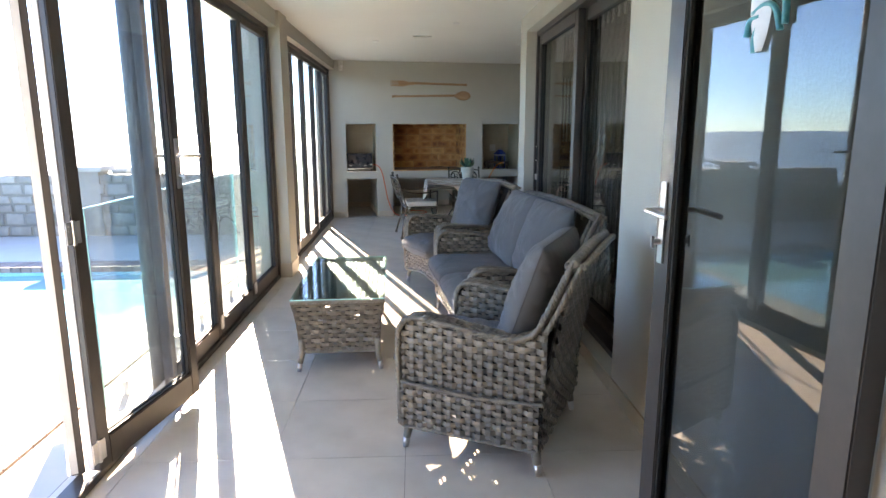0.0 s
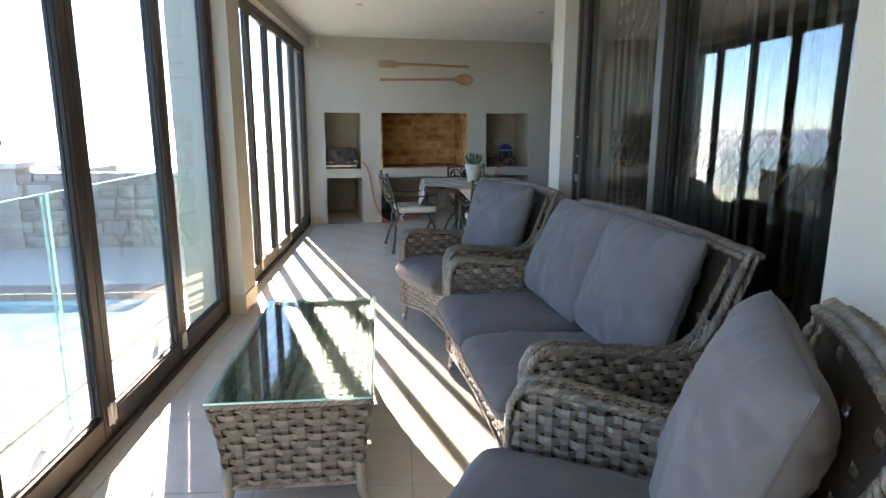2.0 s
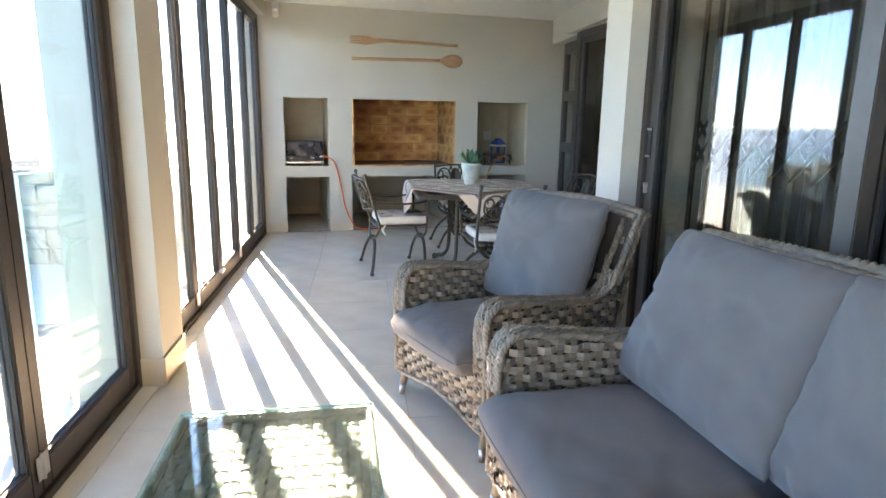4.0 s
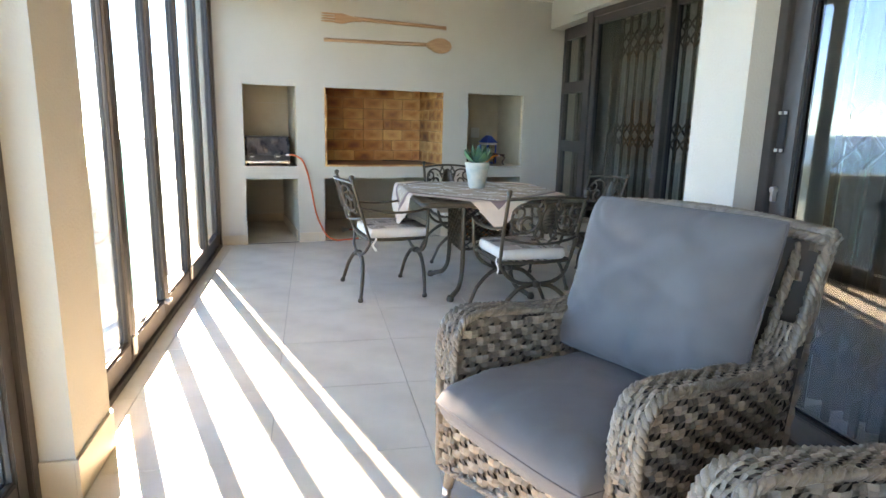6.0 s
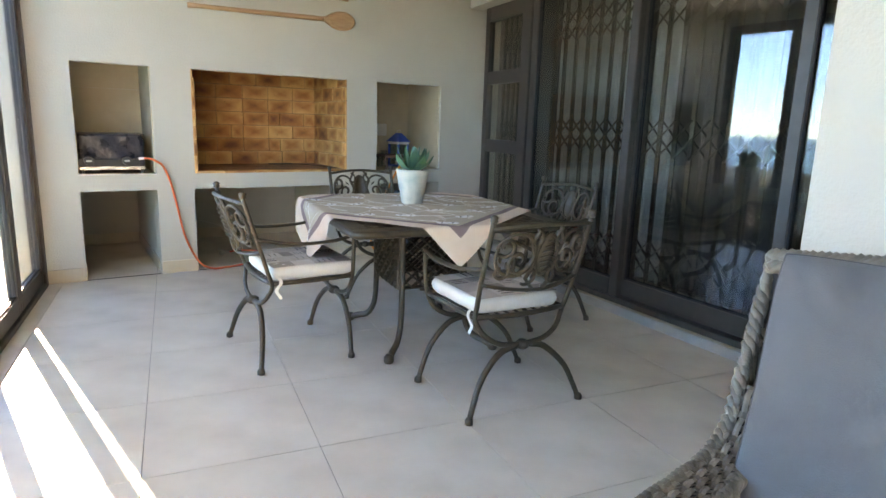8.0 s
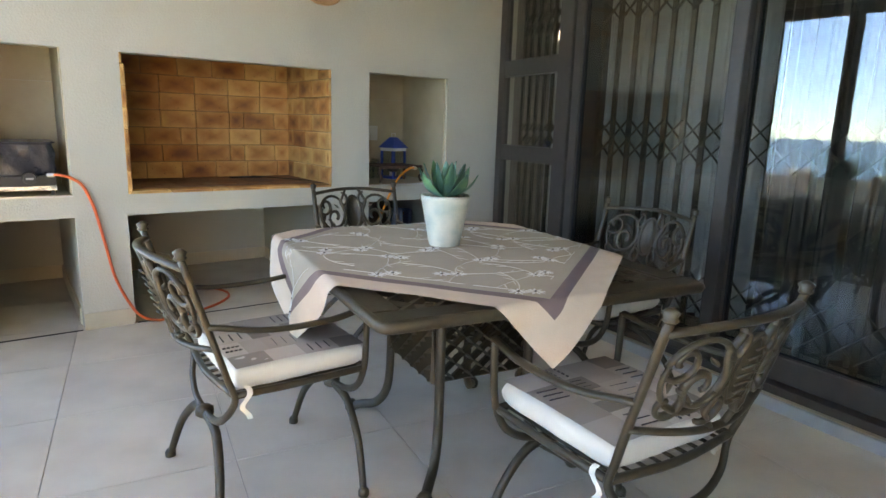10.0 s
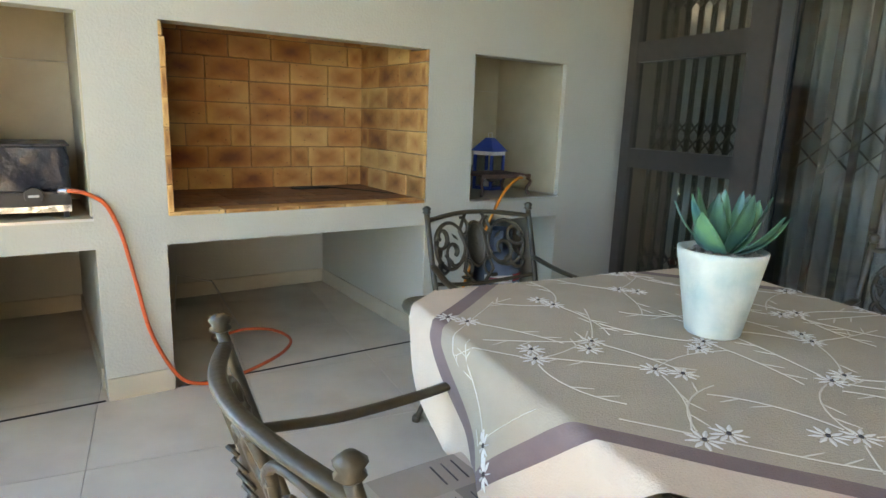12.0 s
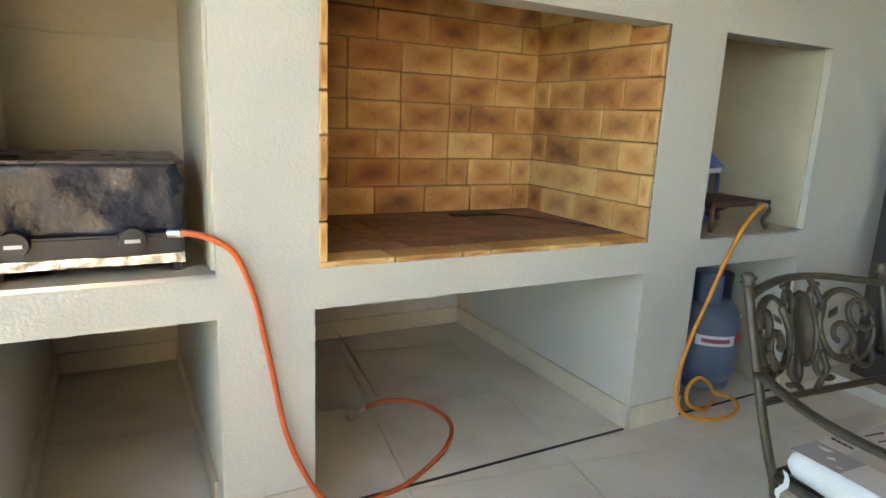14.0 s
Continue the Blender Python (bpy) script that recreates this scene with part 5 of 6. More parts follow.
# ---- potted succulent on the table ----
POT = mat("mottled_plaster_pot", (0.54, 0.53, 0.45), 0.75, color2=(0.46, 0.47, 0.40), scale=22, coarse=13, coarse_color=(0.27, 0.36, 0.34), bump=0.15)
LEAFM = mat("succulent_leaf", (0.022, 0.115, 0.115), 0.4, color2=(0.075, 0.20, 0.09), scale=13, spread=0.3, obj=0.45, bump=0.1)
PEB = mat("pebbles", (0.30, 0.25, 0.20), 0.7, color2=(0.16, 0.13, 0.11), scale=30, island=0.6)
pot = thing("plant_pot", SIDE @ Matrix.Translation((2.196, -1.66, 0.768)), "mottled cream tapered pot with a teal succulent on the tablecloth", "potted plant")
bm = bmesh.new()
lathe(bm, [(0.058, 0), (0.062, 0.004), (0.096, 0.185), (0.098, 0.2), (0.088, 0.2), (0.085, 0.182), (0.0, 0.180)][:-1], 40)
part("pot", bm, POT, pot, smooth=True)
bm = bmesh.new()
rnd = random.Random(3)
for i in range(90):
    a, r = rnd.uniform(0, 6.28), 0.078 * math.sqrt(rnd.random())
    c = Vector((r * math.cos(a), r * math.sin(a), 0.186 + rnd.uniform(0, 0.008)))
    s = rnd.uniform(0.006, 0.011)
    bmesh.ops.create_icosphere(bm, subdivisions=1, radius=s, matrix=Matrix.Translation(c) @ Matrix.Diagonal((1, rnd.uniform(0.7, 1.2), 0.7, 1)))
tagged(part("pebbles", bm, PEB, pot, "brown and white pebbles", smooth=True), kind="stuff")
for i in range(14):
    ringi = 0 if i < 6 else 1 if i < 11 else 2
    a = i * 2.4 + rnd.uniform(-0.35, 0.35)
    tilt = (68, 44, 16)[ringi] + rnd.uniform(-13, 13)
    L, W = (0.15, 0.155, 0.145)[ringi], (0.066, 0.056, 0.042)[ringi]
    bm = bmesh.new()
    n, prev = 8, None
    for k in range(n + 1):
        f = k / n
        w = W / 2 * (math.sin(math.pi * min(1, f * 0.86 + 0.12)) ** 0.8) if f < 1 else 0.001
        bend = math.radians(tilt) * (1 - 0.35 * f)
        x, z = L * f * math.sin(bend), L * f * math.cos(bend)
        row = [bm.verts.new((x - 0.010 * (1 - abs(q)) * (1 - f * 0.6), q * w, z - 0.004 * (1 - abs(q)))) for q in (-1, -0.5, 0, 0.5, 1)] + [bm.verts.new((x + 0.004 * (1 - abs(q)), q * w * 0.98, z + 0.002)) for q in (1, 0.5, 0, -0.5, -1)]
        if prev:
            for q in range(10):
                bm.faces.new((prev[q], prev[(q + 1) % 10], row[(q + 1) % 10], row[q]))
        prev = row
    for v in bm.verts:
        v.co = Matrix.Translation((0.012 * math.cos(a), 0.012 * math.sin(a), 0.188)) @ Matrix.Rotation(a, 4, "Z") @ v.co
    part("leaf", bm, LEAFM, pot, smooth=True)


# ---- barbecue: fire bricks ----
def firebrick():
    m = bpy.data.materials.new("fire_brick")
    m.use_nodes = True
    nt = m.node_tree
    b = nt.nodes["Principled BSDF"]
    b.inputs["Roughness"].default_value = 0.72
    tc = nt.nodes.new("ShaderNodeTexCoord")
    sub = nt.nodes.new("ShaderNodeVectorMath")
    sub.operation, sub.inputs[1].default_value = "SUBTRACT", (0.5, 0.5, 0.5)
    nt.links.new(tc.outputs["Generated"], sub.inputs[0])
    ab = nt.nodes.new("ShaderNodeVectorMath")
    ab.operation = "ABSOLUTE"
    nt.links.new(sub.outputs[0], ab.inputs[0])
    sx = nt.nodes.new("ShaderNodeSeparateXYZ")
    nt.links.new(ab.outputs[0], sx.inputs[0])
    mxm = nt.nodes.new("ShaderNodeMath")
    mxm.operation = "MAXIMUM"
    nt.links.new(sx.outputs[0], mxm.inputs[0])
    nt.links.new(sx.outputs[2], mxm.inputs[1])
    oi = nt.nodes.new("ShaderNodeObjectInfo")
    geo = nt.nodes.new("ShaderNodeNewGeometry")
    nz = nt.nodes.new("ShaderNodeTexNoise")
    nz.inputs["Scale"].default_value, nz.inputs["Detail"].default_value = 7, 3
    nt.links.new(geo.outputs["Position"], nz.inputs["Vector"])
    add = nt.nodes.new("ShaderNodeMath")
    add.operation = "MULTIPLY_ADD"
    add.inputs[1].default_value = 0.60
    half = nt.nodes.new("ShaderNodeMath")
    half.operation, half.inputs[1].default_value = "MULTIPLY", 0.62
    nt.links.new(mxm.outputs[0], half.inputs[0])
    nt.links.new(nz.outputs[0], add.inputs[0])
    nt.links.new(half.outputs[0], add.inputs[2])
    sh = nt.nodes.new("ShaderNodeMath")
    sh.operation = "MULTIPLY_ADD"
    sh.inputs[1].default_value = 0.36
    nt.links.new(oi.outputs["Random"], sh.inputs[0])
    nt.links.new(add.outputs[0], sh.inputs[2])
    cr = nt.nodes.new("ShaderNodeValToRGB")
    cr.color_ramp.elements[0].position, cr.color_ramp.elements[0].color = 0.34, (0.17, 0.058, 0.022, 1)
    cr.color_ramp.elements[1].position, cr.color_ramp.elements[1].color = 0.88, (0.62, 0.36, 0.14, 1)
    e = cr.color_ramp.elements.new(0.58)
    e.color = (0.40, 0.165, 0.048, 1)
    nt.links.new(sh.outputs[0], cr.inputs[0])
    vo = nt.nodes.new("ShaderNodeTexVoronoi")
    vo.inputs["Scale"].default_value = 26
    nt.links.new(geo.outputs["Position"], vo.inputs["Vector"])
    lt = nt.nodes.new("ShaderNodeMapRange")
    lt.inputs[1].default_value, lt.inputs[2].default_value, lt.inputs[3].default_value = 0.06, 0.12, 0.25
    nt.links.new(vo.outputs["Distance"], lt.inputs[0])
    mul = nt.nodes.new("ShaderNodeMix")
    mul.data_type, mul.blend_type = "RGBA", "MIX"
    mul.inputs["A"].default_value = (0.06, 0.025, 0.012, 1)
    nt.links.new(cr.outputs[0], mul.inputs["B"])
    nt.links.new(lt.outputs[0], mul.inputs["Factor"])
    nt.links.new(mul.outputs["Result"], b.inputs["Base Color"])
    bp = nt.nodes.new("ShaderNodeBump")
    bp.inputs["Strength"].default_value, bp.inputs["Distance"].default_value = 0.35, 0.01
    n2 = nt.nodes.new("ShaderNodeTexNoise")
    n2.inputs["Scale"].default_value, n2.inputs["Detail"].default_value = 70, 5
    nt.links.new(geo.outputs["Position"], n2.inputs["Vector"])
    nt.links.new(n2.outputs[0], bp.inputs["Height"])
    nt.links.new(bp.outputs[0], b.inputs["Normal"])
    return m


BRICK = firebrick()
HEARTH = mat("sooty_hearth_brick", (0.27, 0.115, 0.05), 0.6, color2=(0.17, 0.08, 0.045), scale=10, detail=8, coarse=4, coarse_color=(0.34, 0.20, 0.11), bump=0.3, bump_scale=50, obj=0.25)
JOINT = mat("fire_clay_joint", (0.34, 0.22, 0.12), 0.9, color2=(0.16, 0.09, 0.05), scale=6, bump=0.3)
FX0, FX1, FY0, FY1, FZ0, FZ1 = X[3], X[4], WALL_Y + 0.002, 11.37, 0.787, 1.95
fb = structure("fireplace_lining", boxes((FX0 - 0.002, FX1 + 0.03, FY1, FY1 + 0.018, FZ0 - 0.02, FZ1), (FX1, FX1 + 0.028, WALL_Y + 0.005, FY1, FZ0 + 0.02, FZ1), (FX0 - 0.028, FX0, WALL_Y + 0.005, FY1, FZ0 + 0.02, FZ1), (FX0, FX1, WALL_Y + 0.125, FY1, FZ1, FZ1 + 0.02)), JOINT, "mortar bed of the fire-brick hearth", "fireplace", I4)
MESHES = {}


def brick_mesh(w, t, h, m):
    key = (round(w, 3), t, h, m.name)
    if key not in MESHES:
        bm = bmesh.new()
        add_box(bm, 0, w, 0, t, 0, h)
        bmesh.ops.bevel(bm, geom=list(bm.edges), offset=0.0035, segments=1, affect="EDGES")
        bmesh.ops.recalc_face_normals(bm, faces=bm.faces)
        me = bpy.data.meshes.new("brick")
        bm.to_mesh(me)
        bm.free()
        me.materials.append(m)
        MESHES[key] = me
    return MESHES[key]


def brick(w, t, h, m, place):
    o = new("brick", brick_mesh(w, t, h, m))
    o.parent = fb
    o.matrix_basis = place
    return o


rnd = random.Random(8)
BH, BW, J = 0.1155, 0.238, 0.005
rows = int((FZ1 - FZ0) / (BH + J)) + 1


def course(length, offset):
    x = 0.0
    first = offset
    while x < length - 0.02:
        w = first if first else BW
        first = 0
        if rnd.random() < 0.12 and w == BW:
            w = 0.108
        w = min(w, length - x)
        yield x, round(w - J, 3)
        x += w


for r in range(rows):
    z = FZ0 + 0.018 + r * (BH + J)
    h = min(BH, FZ1 - z)
    if h < 0.03:
        continue
    for x, w in course(FX1 - FX0 - 0.01, (0.0, 0.11)[r % 2] or 0.0):
        if w > 0.015:
            brick(w, 0.02, round(h, 4), BRICK, pose(FX0 + 0.005 + x, FY1 - 0.014 - rnd.uniform(0, 0.003), z, 0, 0, rnd.uniform(-0.3, 0.3)))
    for side in (0, 1):
        for x, w in course(FY1 - FY0 - 0.02, (0.11, 0.0)[r % 2]):
            if w < 0.015:
                continue
            y = FY1 - 0.018 - x
            hh = h
            if z + h > Z3 and y - w < WALL_Y + 0.12:
                hh = Z3 - z - 0.002
                if hh < 0.02:
                    continue
            if side:
                brick(w, 0.02, round(hh, 4), BRICK, pose(FX1 - 0.014 - rnd.uniform(0, 0.003), y, z, 0, 0, -90) )
            else:
                brick(w, 0.02, round(hh, 4), BRICK, pose(FX0 + 0.014 + rnd.uniform(0, 0.003), y - w, z, 0, 0, 90))
    if z + h < Z3 + 0.01:
        brick(0.024, 0.02, round(min(h, Z3 - z - 0.003), 4), BRICK, pose(FX0 + 0.001, WALL_Y - 0.003, z))
for j in range(7):
    y = WALL_Y - 0.003 + j * 0.1155
    for x, w in course(FX1 - FX0 - 0.004, (0.0, 0.11)[j % 2]):
        if w > 0.015 and y + 0.11 < FY1 + 0.04:
            brick(w, 0.111, 0.018, HEARTH if j else BRICK, pose(FX0 + 0.002 + x, y, FZ0 - 0.0005 + rnd.uniform(0, 0.0008)))
structure("trim_hearth_bed", boxes((FX0, FX1, WALL_Y + 0.12, FY1, FZ0 - 0.03, FZ0 - 0.001)), JOINT, "hearth bed", "fireplace", I4)
flue = thing("flue_damper", Matrix.Translation((1.93, 11.12, FZ1 - 0.02)), "round grey steel flue damper at the top of the hearth", "flue")
bm = bmesh.new()
lathe(bm, [(0.13, 0), (0.135, 0.01), (0.12, 0.018)], 24)
part("plate", bm, mat("sooty_steel", (0.12, 0.12, 0.115), 0.6, 0.6, bump=0.2), flue)
bm = bmesh.new()
tube(bm, [(0.14 * math.cos(a), 0.14 * math.sin(a), 0.0) for a in [i * math.pi / 12 for i in range(24)]], 0.012, 6, closed=True)
part("rim", bm, IRON, flue, smooth=True)
ASH = mat("charred_metal", (0.03, 0.025, 0.022), 0.6, 0.4, bump=0.3)
poker = thing("fire_poker", Matrix.Translation((1.72, 11.12, 0.806)), "short charred fire iron lying on the hearth bricks", "fire iron")
bm = bmesh.new()
tube(bm, smooth_line([(0, 0.08, 0.008), (0.12, 0.0, 0.008), (0.30, -0.32, 0.008)], 5), [0.02, 0.02, 0.018, 0.012, 0.01, 0.008, 0.008, 0.007, 0.007, 0.006, 0.006], 6, flat=0.4)
part("rod", bm, ASH, poker)
part("blade", boxes((-0.16, 0.03, 0.06, 0.11, 0.002, 0.012)), ASH, poker, bevel=0.003)

# ---- griddle in the west bay ----
WRAP = mat("black_plastic_wrap", (0.013, 0.014, 0.018), 0.16, color2=(0.02, 0.023, 0.03), scale=14, bump=1.0, bump_scale=11, rough2=0.42)
FOIL = mat("aluminium_foil", (0.75, 0.75, 0.74), 0.2, 1.0, bump=1.0, bump_scale=28)
DARKMETAL = mat("black_enamel", (0.02, 0.021, 0.022), 0.4)
gr = thing("gas_griddle", Matrix.Translation((0.225, 10.86, 0.793)), "gas griddle under a crumpled black plastic cover on the tiled ledge", "gas griddle")
bm = bmesh.new()
add_box(bm, -0.225, 0.215, -0.19, 0.19, 0.10, 0.285)
bmesh.ops.subdivide_edges(bm, edges=list(bm.edges), cuts=12, use_grid_fill=True)
for v in bm.verts:
    q = v.co * 9
    v.co += Vector((noise.noise(q), noise.noise(q + Vector((5, 0, 0))) * 1.4, noise.noise(q + Vector((0, 7, 0))) * 0.6)) * 0.012
    v.co.x += 0.004 * math.sin(v.co.z * 60 + v.co.x * 30)
part("cover", bm, WRAP, gr, smooth=True)
part("cover_top", boxes((-0.232, 0.226, -0.20, 0.20, 0.283, 0.291)), WRAP, gr, bevel=0.003)
part("control_panel", boxes((-0.225, 0.215, -0.225, -0.19, 0.05, 0.105)), DARKMETAL, gr, bevel=0.006)
for x in (-0.16, 0.09):
    bm = bmesh.new()
    tube(bm, [(x, -0.222, 0.095), (x, -0.25, 0.095)], [0.034, 0.031], 18)
    k = part("knob", bm, DARKMETAL, gr, "black control knob", smooth=False)
    part("dial_mark", boxes((x - 0.018, x + 0.018, -0.253, -0.249, 0.089, 0.098)), WHITE_ALU, k, "pale dial mark")
bm = boxes((-0.224, 0.214, -0.222, -0.19, 0.026, 0.05))
bmesh.ops.subdivide_edges(bm, edges=list(bm.edges), cuts=8, use_grid_fill=True)
for v in bm.verts:
    v.co += Vector((0, noise.noise(v.co * 40), noise.noise(v.co * 40 + Vector((9, 0, 0))))) * 0.005
part("foil_strip", bm, FOIL, gr, "crumpled aluminium foil")
part("drip_tray", boxes((-0.215, 0.205, -0.19, 0.19, 0.03, 0.10)), DARKMETAL, gr)
for x in (-0.20, 0.195):
    for y in (-0.20, 0.17):
        part("leg", boxes((x - 0.01, x + 0.01, y - 0.01, y + 0.01, 0, 0.05)), DARKMETAL, gr)

# ---- hoses, bottle, things in the east bay ----
ORANGE = mat("orange_rubber_hose", (0.62, 0.10, 0.025), 0.45, color2=(0.5, 0.075, 0.02), scale=30)
YELLOW = mat("amber_rubber_hose", (0.72, 0.24, 0.02), 0.45, color2=(0.6, 0.19, 0.015), scale=30)


def hose(name, pts, m, label, r=0.0085):
    o = thing(name, I4, label, "gas hose")
    bm = bmesh.new()
    tube(bm, smooth_line(pts, 8), r, 10)
    part("hose", bm, m, o, smooth=True)
    return o


h1 = hose("gas_hose", [(0.41, 10.60, 0.905), (0.45, 10.565, 0.908), (0.503, 10.555, 0.89), (0.556, 10.556, 0.845), (0.60, 10.556, 0.73), (0.625, 10.558, 0.61), (0.645, 10.55, 0.50), (0.68, 10.548, 0.31), (0.735, 10.54, 0.16), (0.80, 10.53, 0.055), (0.89, 10.535, 0.012), (0.98, 10.555, 0.0095), (1.11, 10.59, 0.0095), (1.32, 10.73, 0.0095), (1.43, 10.90, 0.0095), (1.40, 11.09, 0.0095), (1.27, 11.18, 0.0095), (1.15, 11.15, 0.0095)], ORANGE, "orange rubber gas hose running from the griddle to the floor")
bm = bmesh.new()
tube(bm, [(1.15, 11.15, 0.012), (1.10, 11.12, 0.014)], 0.014, 10)
tube(bm, [(1.10, 11.12, 0.02), (1.07, 11.08, 0.022)], 0.024, 10)
tube(bm, [(1.085, 11.13, 0.03), (1.06, 11.15, 0.05)], 0.012, 8)
part("regulator", bm, CHROME, h1, "steel gas regulator", smooth=True)
bm = bmesh.new()
tube(bm, [(0.40, 10.605, 0.905), (0.43, 10.58, 0.908)], 0.012, 10)
part("hose_clamp", bm, CHROME, h1)
h2 = hose("gas_hose", [(2.79, 10.60, 0.905), (2.72, 10.565, 0.905), (2.62, 10.552, 0.84), (2.53, 10.55, 0.70), (2.44, 10.55, 0.51), (2.36, 10.548, 0.34), (2.31, 10.54, 0.16), (2.34, 10.52, 0.05), (2.44, 10.49, 0.012), (2.55, 10.46, 0.0095), (2.68, 10.50, 0.0095), (2.71, 10.56, 0.03), (2.62, 10.58, 0.06), (2.56, 10.575, 0.12), (2.48, 10.57, 0.16), (2.42, 10.57, 0.12), (2.43, 10.565, 0.05), (2.52, 10.55, 0.012), (2.64, 10.60, 0.0095)], YELLOW, "amber rubber gas hose hanging from the small stove to the bottle")
spike = thing("braai_grid_rod", I4, "thin bent steel rod standing in the lower bay", "rod")
bm = bmesh.new()
tube(bm, [(1.25, 11.24, 0.005), (1.22, 11.75, 0.16)], 0.004, 6)
tube(bm, [(1.22, 11.75, 0.16), (1.0, 11.7, 0.24), (0.98, 11.72, 0.0)], 0.004, 6)
part("rod", bm, CHROME, spike)

BOTTLE = mat("blue_grey_enamel", (0.085, 0.125, 0.18), 0.42, color2=(0.065, 0.10, 0.15), scale=12, bump=0.05)
gb = thing("gas_bottle", Matrix.Translation((2.79, 10.80, 0)), "blue-grey steel gas bottle with a collar standing in the lower bay", "gas bottle")
bm = bmesh.new()
lathe(bm, [(0.12, 0), (0.128, 0.012), (0.128, 0.03), (0.118, 0.036), (0.135, 0.055), (0.15, 0.09), (0.153, 0.13), (0.153, 0.30), (0.149, 0.35), (0.125, 0.40), (0.08, 0.43), (0.045, 0.44)], 32)
part("body", bm, BOTTLE, gb, smooth=True)
bm = bmesh.new()
rg = []
for i in range(27):
    a = math.radians(-160 + i * 320 / 26)
    rg.append([bm.verts.new((rr * math.sin(a), -rr * math.cos(a) * -1, z)) for rr, z in ((0.092, 0.42), (0.092, 0.56), (0.087, 0.56), (0.087, 0.42))])
for a, b in zip(rg, rg[1:]):
    for k in range(4):
        bm.faces.new((a[k], a[(k + 1) % 4], b[(k + 1) % 4], b[k]))
part("collar", bm, BOTTLE, gb)
bm = bmesh.new()
lathe(bm, [(0.022, 0.43), (0.022, 0.50), (0.014, 0.505), (0.03, 0.52), (0.03, 0.54)], 12)
part("valve", bm, mat("brass_valve", (0.45, 0.32, 0.12), 0.35, 1.0), gb, "brass valve", smooth=True)


def wrap_label(parent, name, z0, z1, a0, a1, r, m, label):
    bm = bmesh.new()
    prev = None
    for i in range(13):
        a = math.radians(a0 + (a1 - a0) * i / 12)
        cur = [bm.verts.new((r * math.sin(a), -r * math.cos(a), z)) for z in (z0, z1)]
        if prev:
            bm.faces.new((prev[0], cur[0], cur[1], prev[1]))
        prev = cur
    return part(name, bm, m, parent, label)


wrap_label(gb, "white_band", 0.235, 0.285, -68, 2, 0.1545, mat("label_white", (0.7, 0.7, 0.7), 0.5), "white label band")
wrap_label(gb, "red_band", 0.245, 0.29, 4, 50, 0.1545, mat("label_red", (0.45, 0.03, 0.03), 0.5), "red label stripe")
wrap_label(gb, "label_bars", 0.25, 0.27, -58, -8, 0.1552, mat("label_print", (0.35, 0.06, 0.08), 0.5), "unreadable red print as a bar")
wrap_label(gb, "sticker", 0.36, 0.385, 18, 40, 0.1475, bpy.data.materials["label_white"], "small white sticker")

# small cast stove
st = thing("camping_stove", Matrix.Translation((2.69, 10.76, 0.793)), "small rusty cast-iron gas ring on legs on the tiled ledge", "gas stove")
RUST = mat("rusty_cast_iron", (0.10, 0.045, 0.028), 0.75, 0.2, color2=(0.05, 0.03, 0.024), scale=18, bump=0.4)
bm = bmesh.new()
for i in range(8):
    x = -0.17 + i * 0.048
    add_box(bm, x - 0.016, x + 0.016, -0.12, 0.12, 0.118, 0.13)
part("grate", bm, RUST, st, bevel=0.002)
for y in (-0.135, 0.12):
    part("rim", boxes((-0.19, 0.19, y, y + 0.015, 0.108, 0.132)), RUST, st, bevel=0.003)
for sx in (-1, 1):
    for sy in (-1, 1):
        bm = bmesh.new()
        tube(bm, smooth_line([(sx * 0.165, sy * 0.115, 0.118), (sx * 0.19, sy * 0.13, 0.085), (sx * 0.17, sy * 0.12, 0.04), (sx * 0.185, sy * 0.13, 0.004)], 5), 0.010, 8)
        part("leg", bm, RUST, st, smooth=True)
bm = bmesh.new()
lathe(bm, [(0.03, 0.075), (0.05, 0.09), (0.05, 0.108), (0.02, 0.112)], 20)
part("burner", bm, ASH, st, smooth=True)
bm = bmesh.new()
tube(bm, [(0.1, -0.13, 0.112), (0.1, -0.175, 0.112)], 0.014, 10)
part("tap", bm, CHROME, st, "steel gas tap", smooth=True)

# lantern
BLUE = mat("blue_painted_tin", (0.012, 0.055, 0.32), 0.45, color2=(0.01, 0.045, 0.26), scale=20)
ln = thing("lantern", Matrix.Translation((2.83, 10.99, 0.793)) @ Matrix.Rotation(0.3, 4, "Z"), "blue tin candle lantern with a peaked roof on the tiled ledge", "lantern")
part("base", boxes((-0.075, 0.075, -0.075, 0.075, 0, 0.02)), BLUE, ln, bevel=0.003)
for sx in (-1, 1):
    for sy in (-1, 1):
        part("post", boxes((sx * 0.066 - 0.008, sx * 0.066 + 0.008, sy * 0.066 - 0.008, sy * 0.066 + 0.008, 0.02, 0.24)), BLUE, ln)
part("head_frame", boxes((-0.075, 0.075, -0.075, -0.06, 0.225, 0.25), (-0.075, 0.075, 0.06, 0.075, 0.225, 0.25), (-0.075, -0.06, -0.06, 0.06, 0.225, 0.25), (0.06, 0.075, -0.06, 0.06, 0.225, 0.25)), WHITE_ALU, ln, "white upper frame")
bm = bmesh.new()
b4 = [bm.verts.new((sx * 0.088, sy * 0.088, 0.25)) for sx, sy in ((-1, -1), (1, -1), (1, 1), (-1, 1))]
m4 = [bm.verts.new((sx * 0.022, sy * 0.022, 0.335)) for sx, sy in ((-1, -1), (1, -1), (1, 1), (-1, 1))]
for i in range(4):
    bm.faces.new((b4[i], b4[(i + 1) % 4], m4[(i + 1) % 4], m4[i]))
bm.faces.new(m4)
bm.faces.new(b4[::-1])
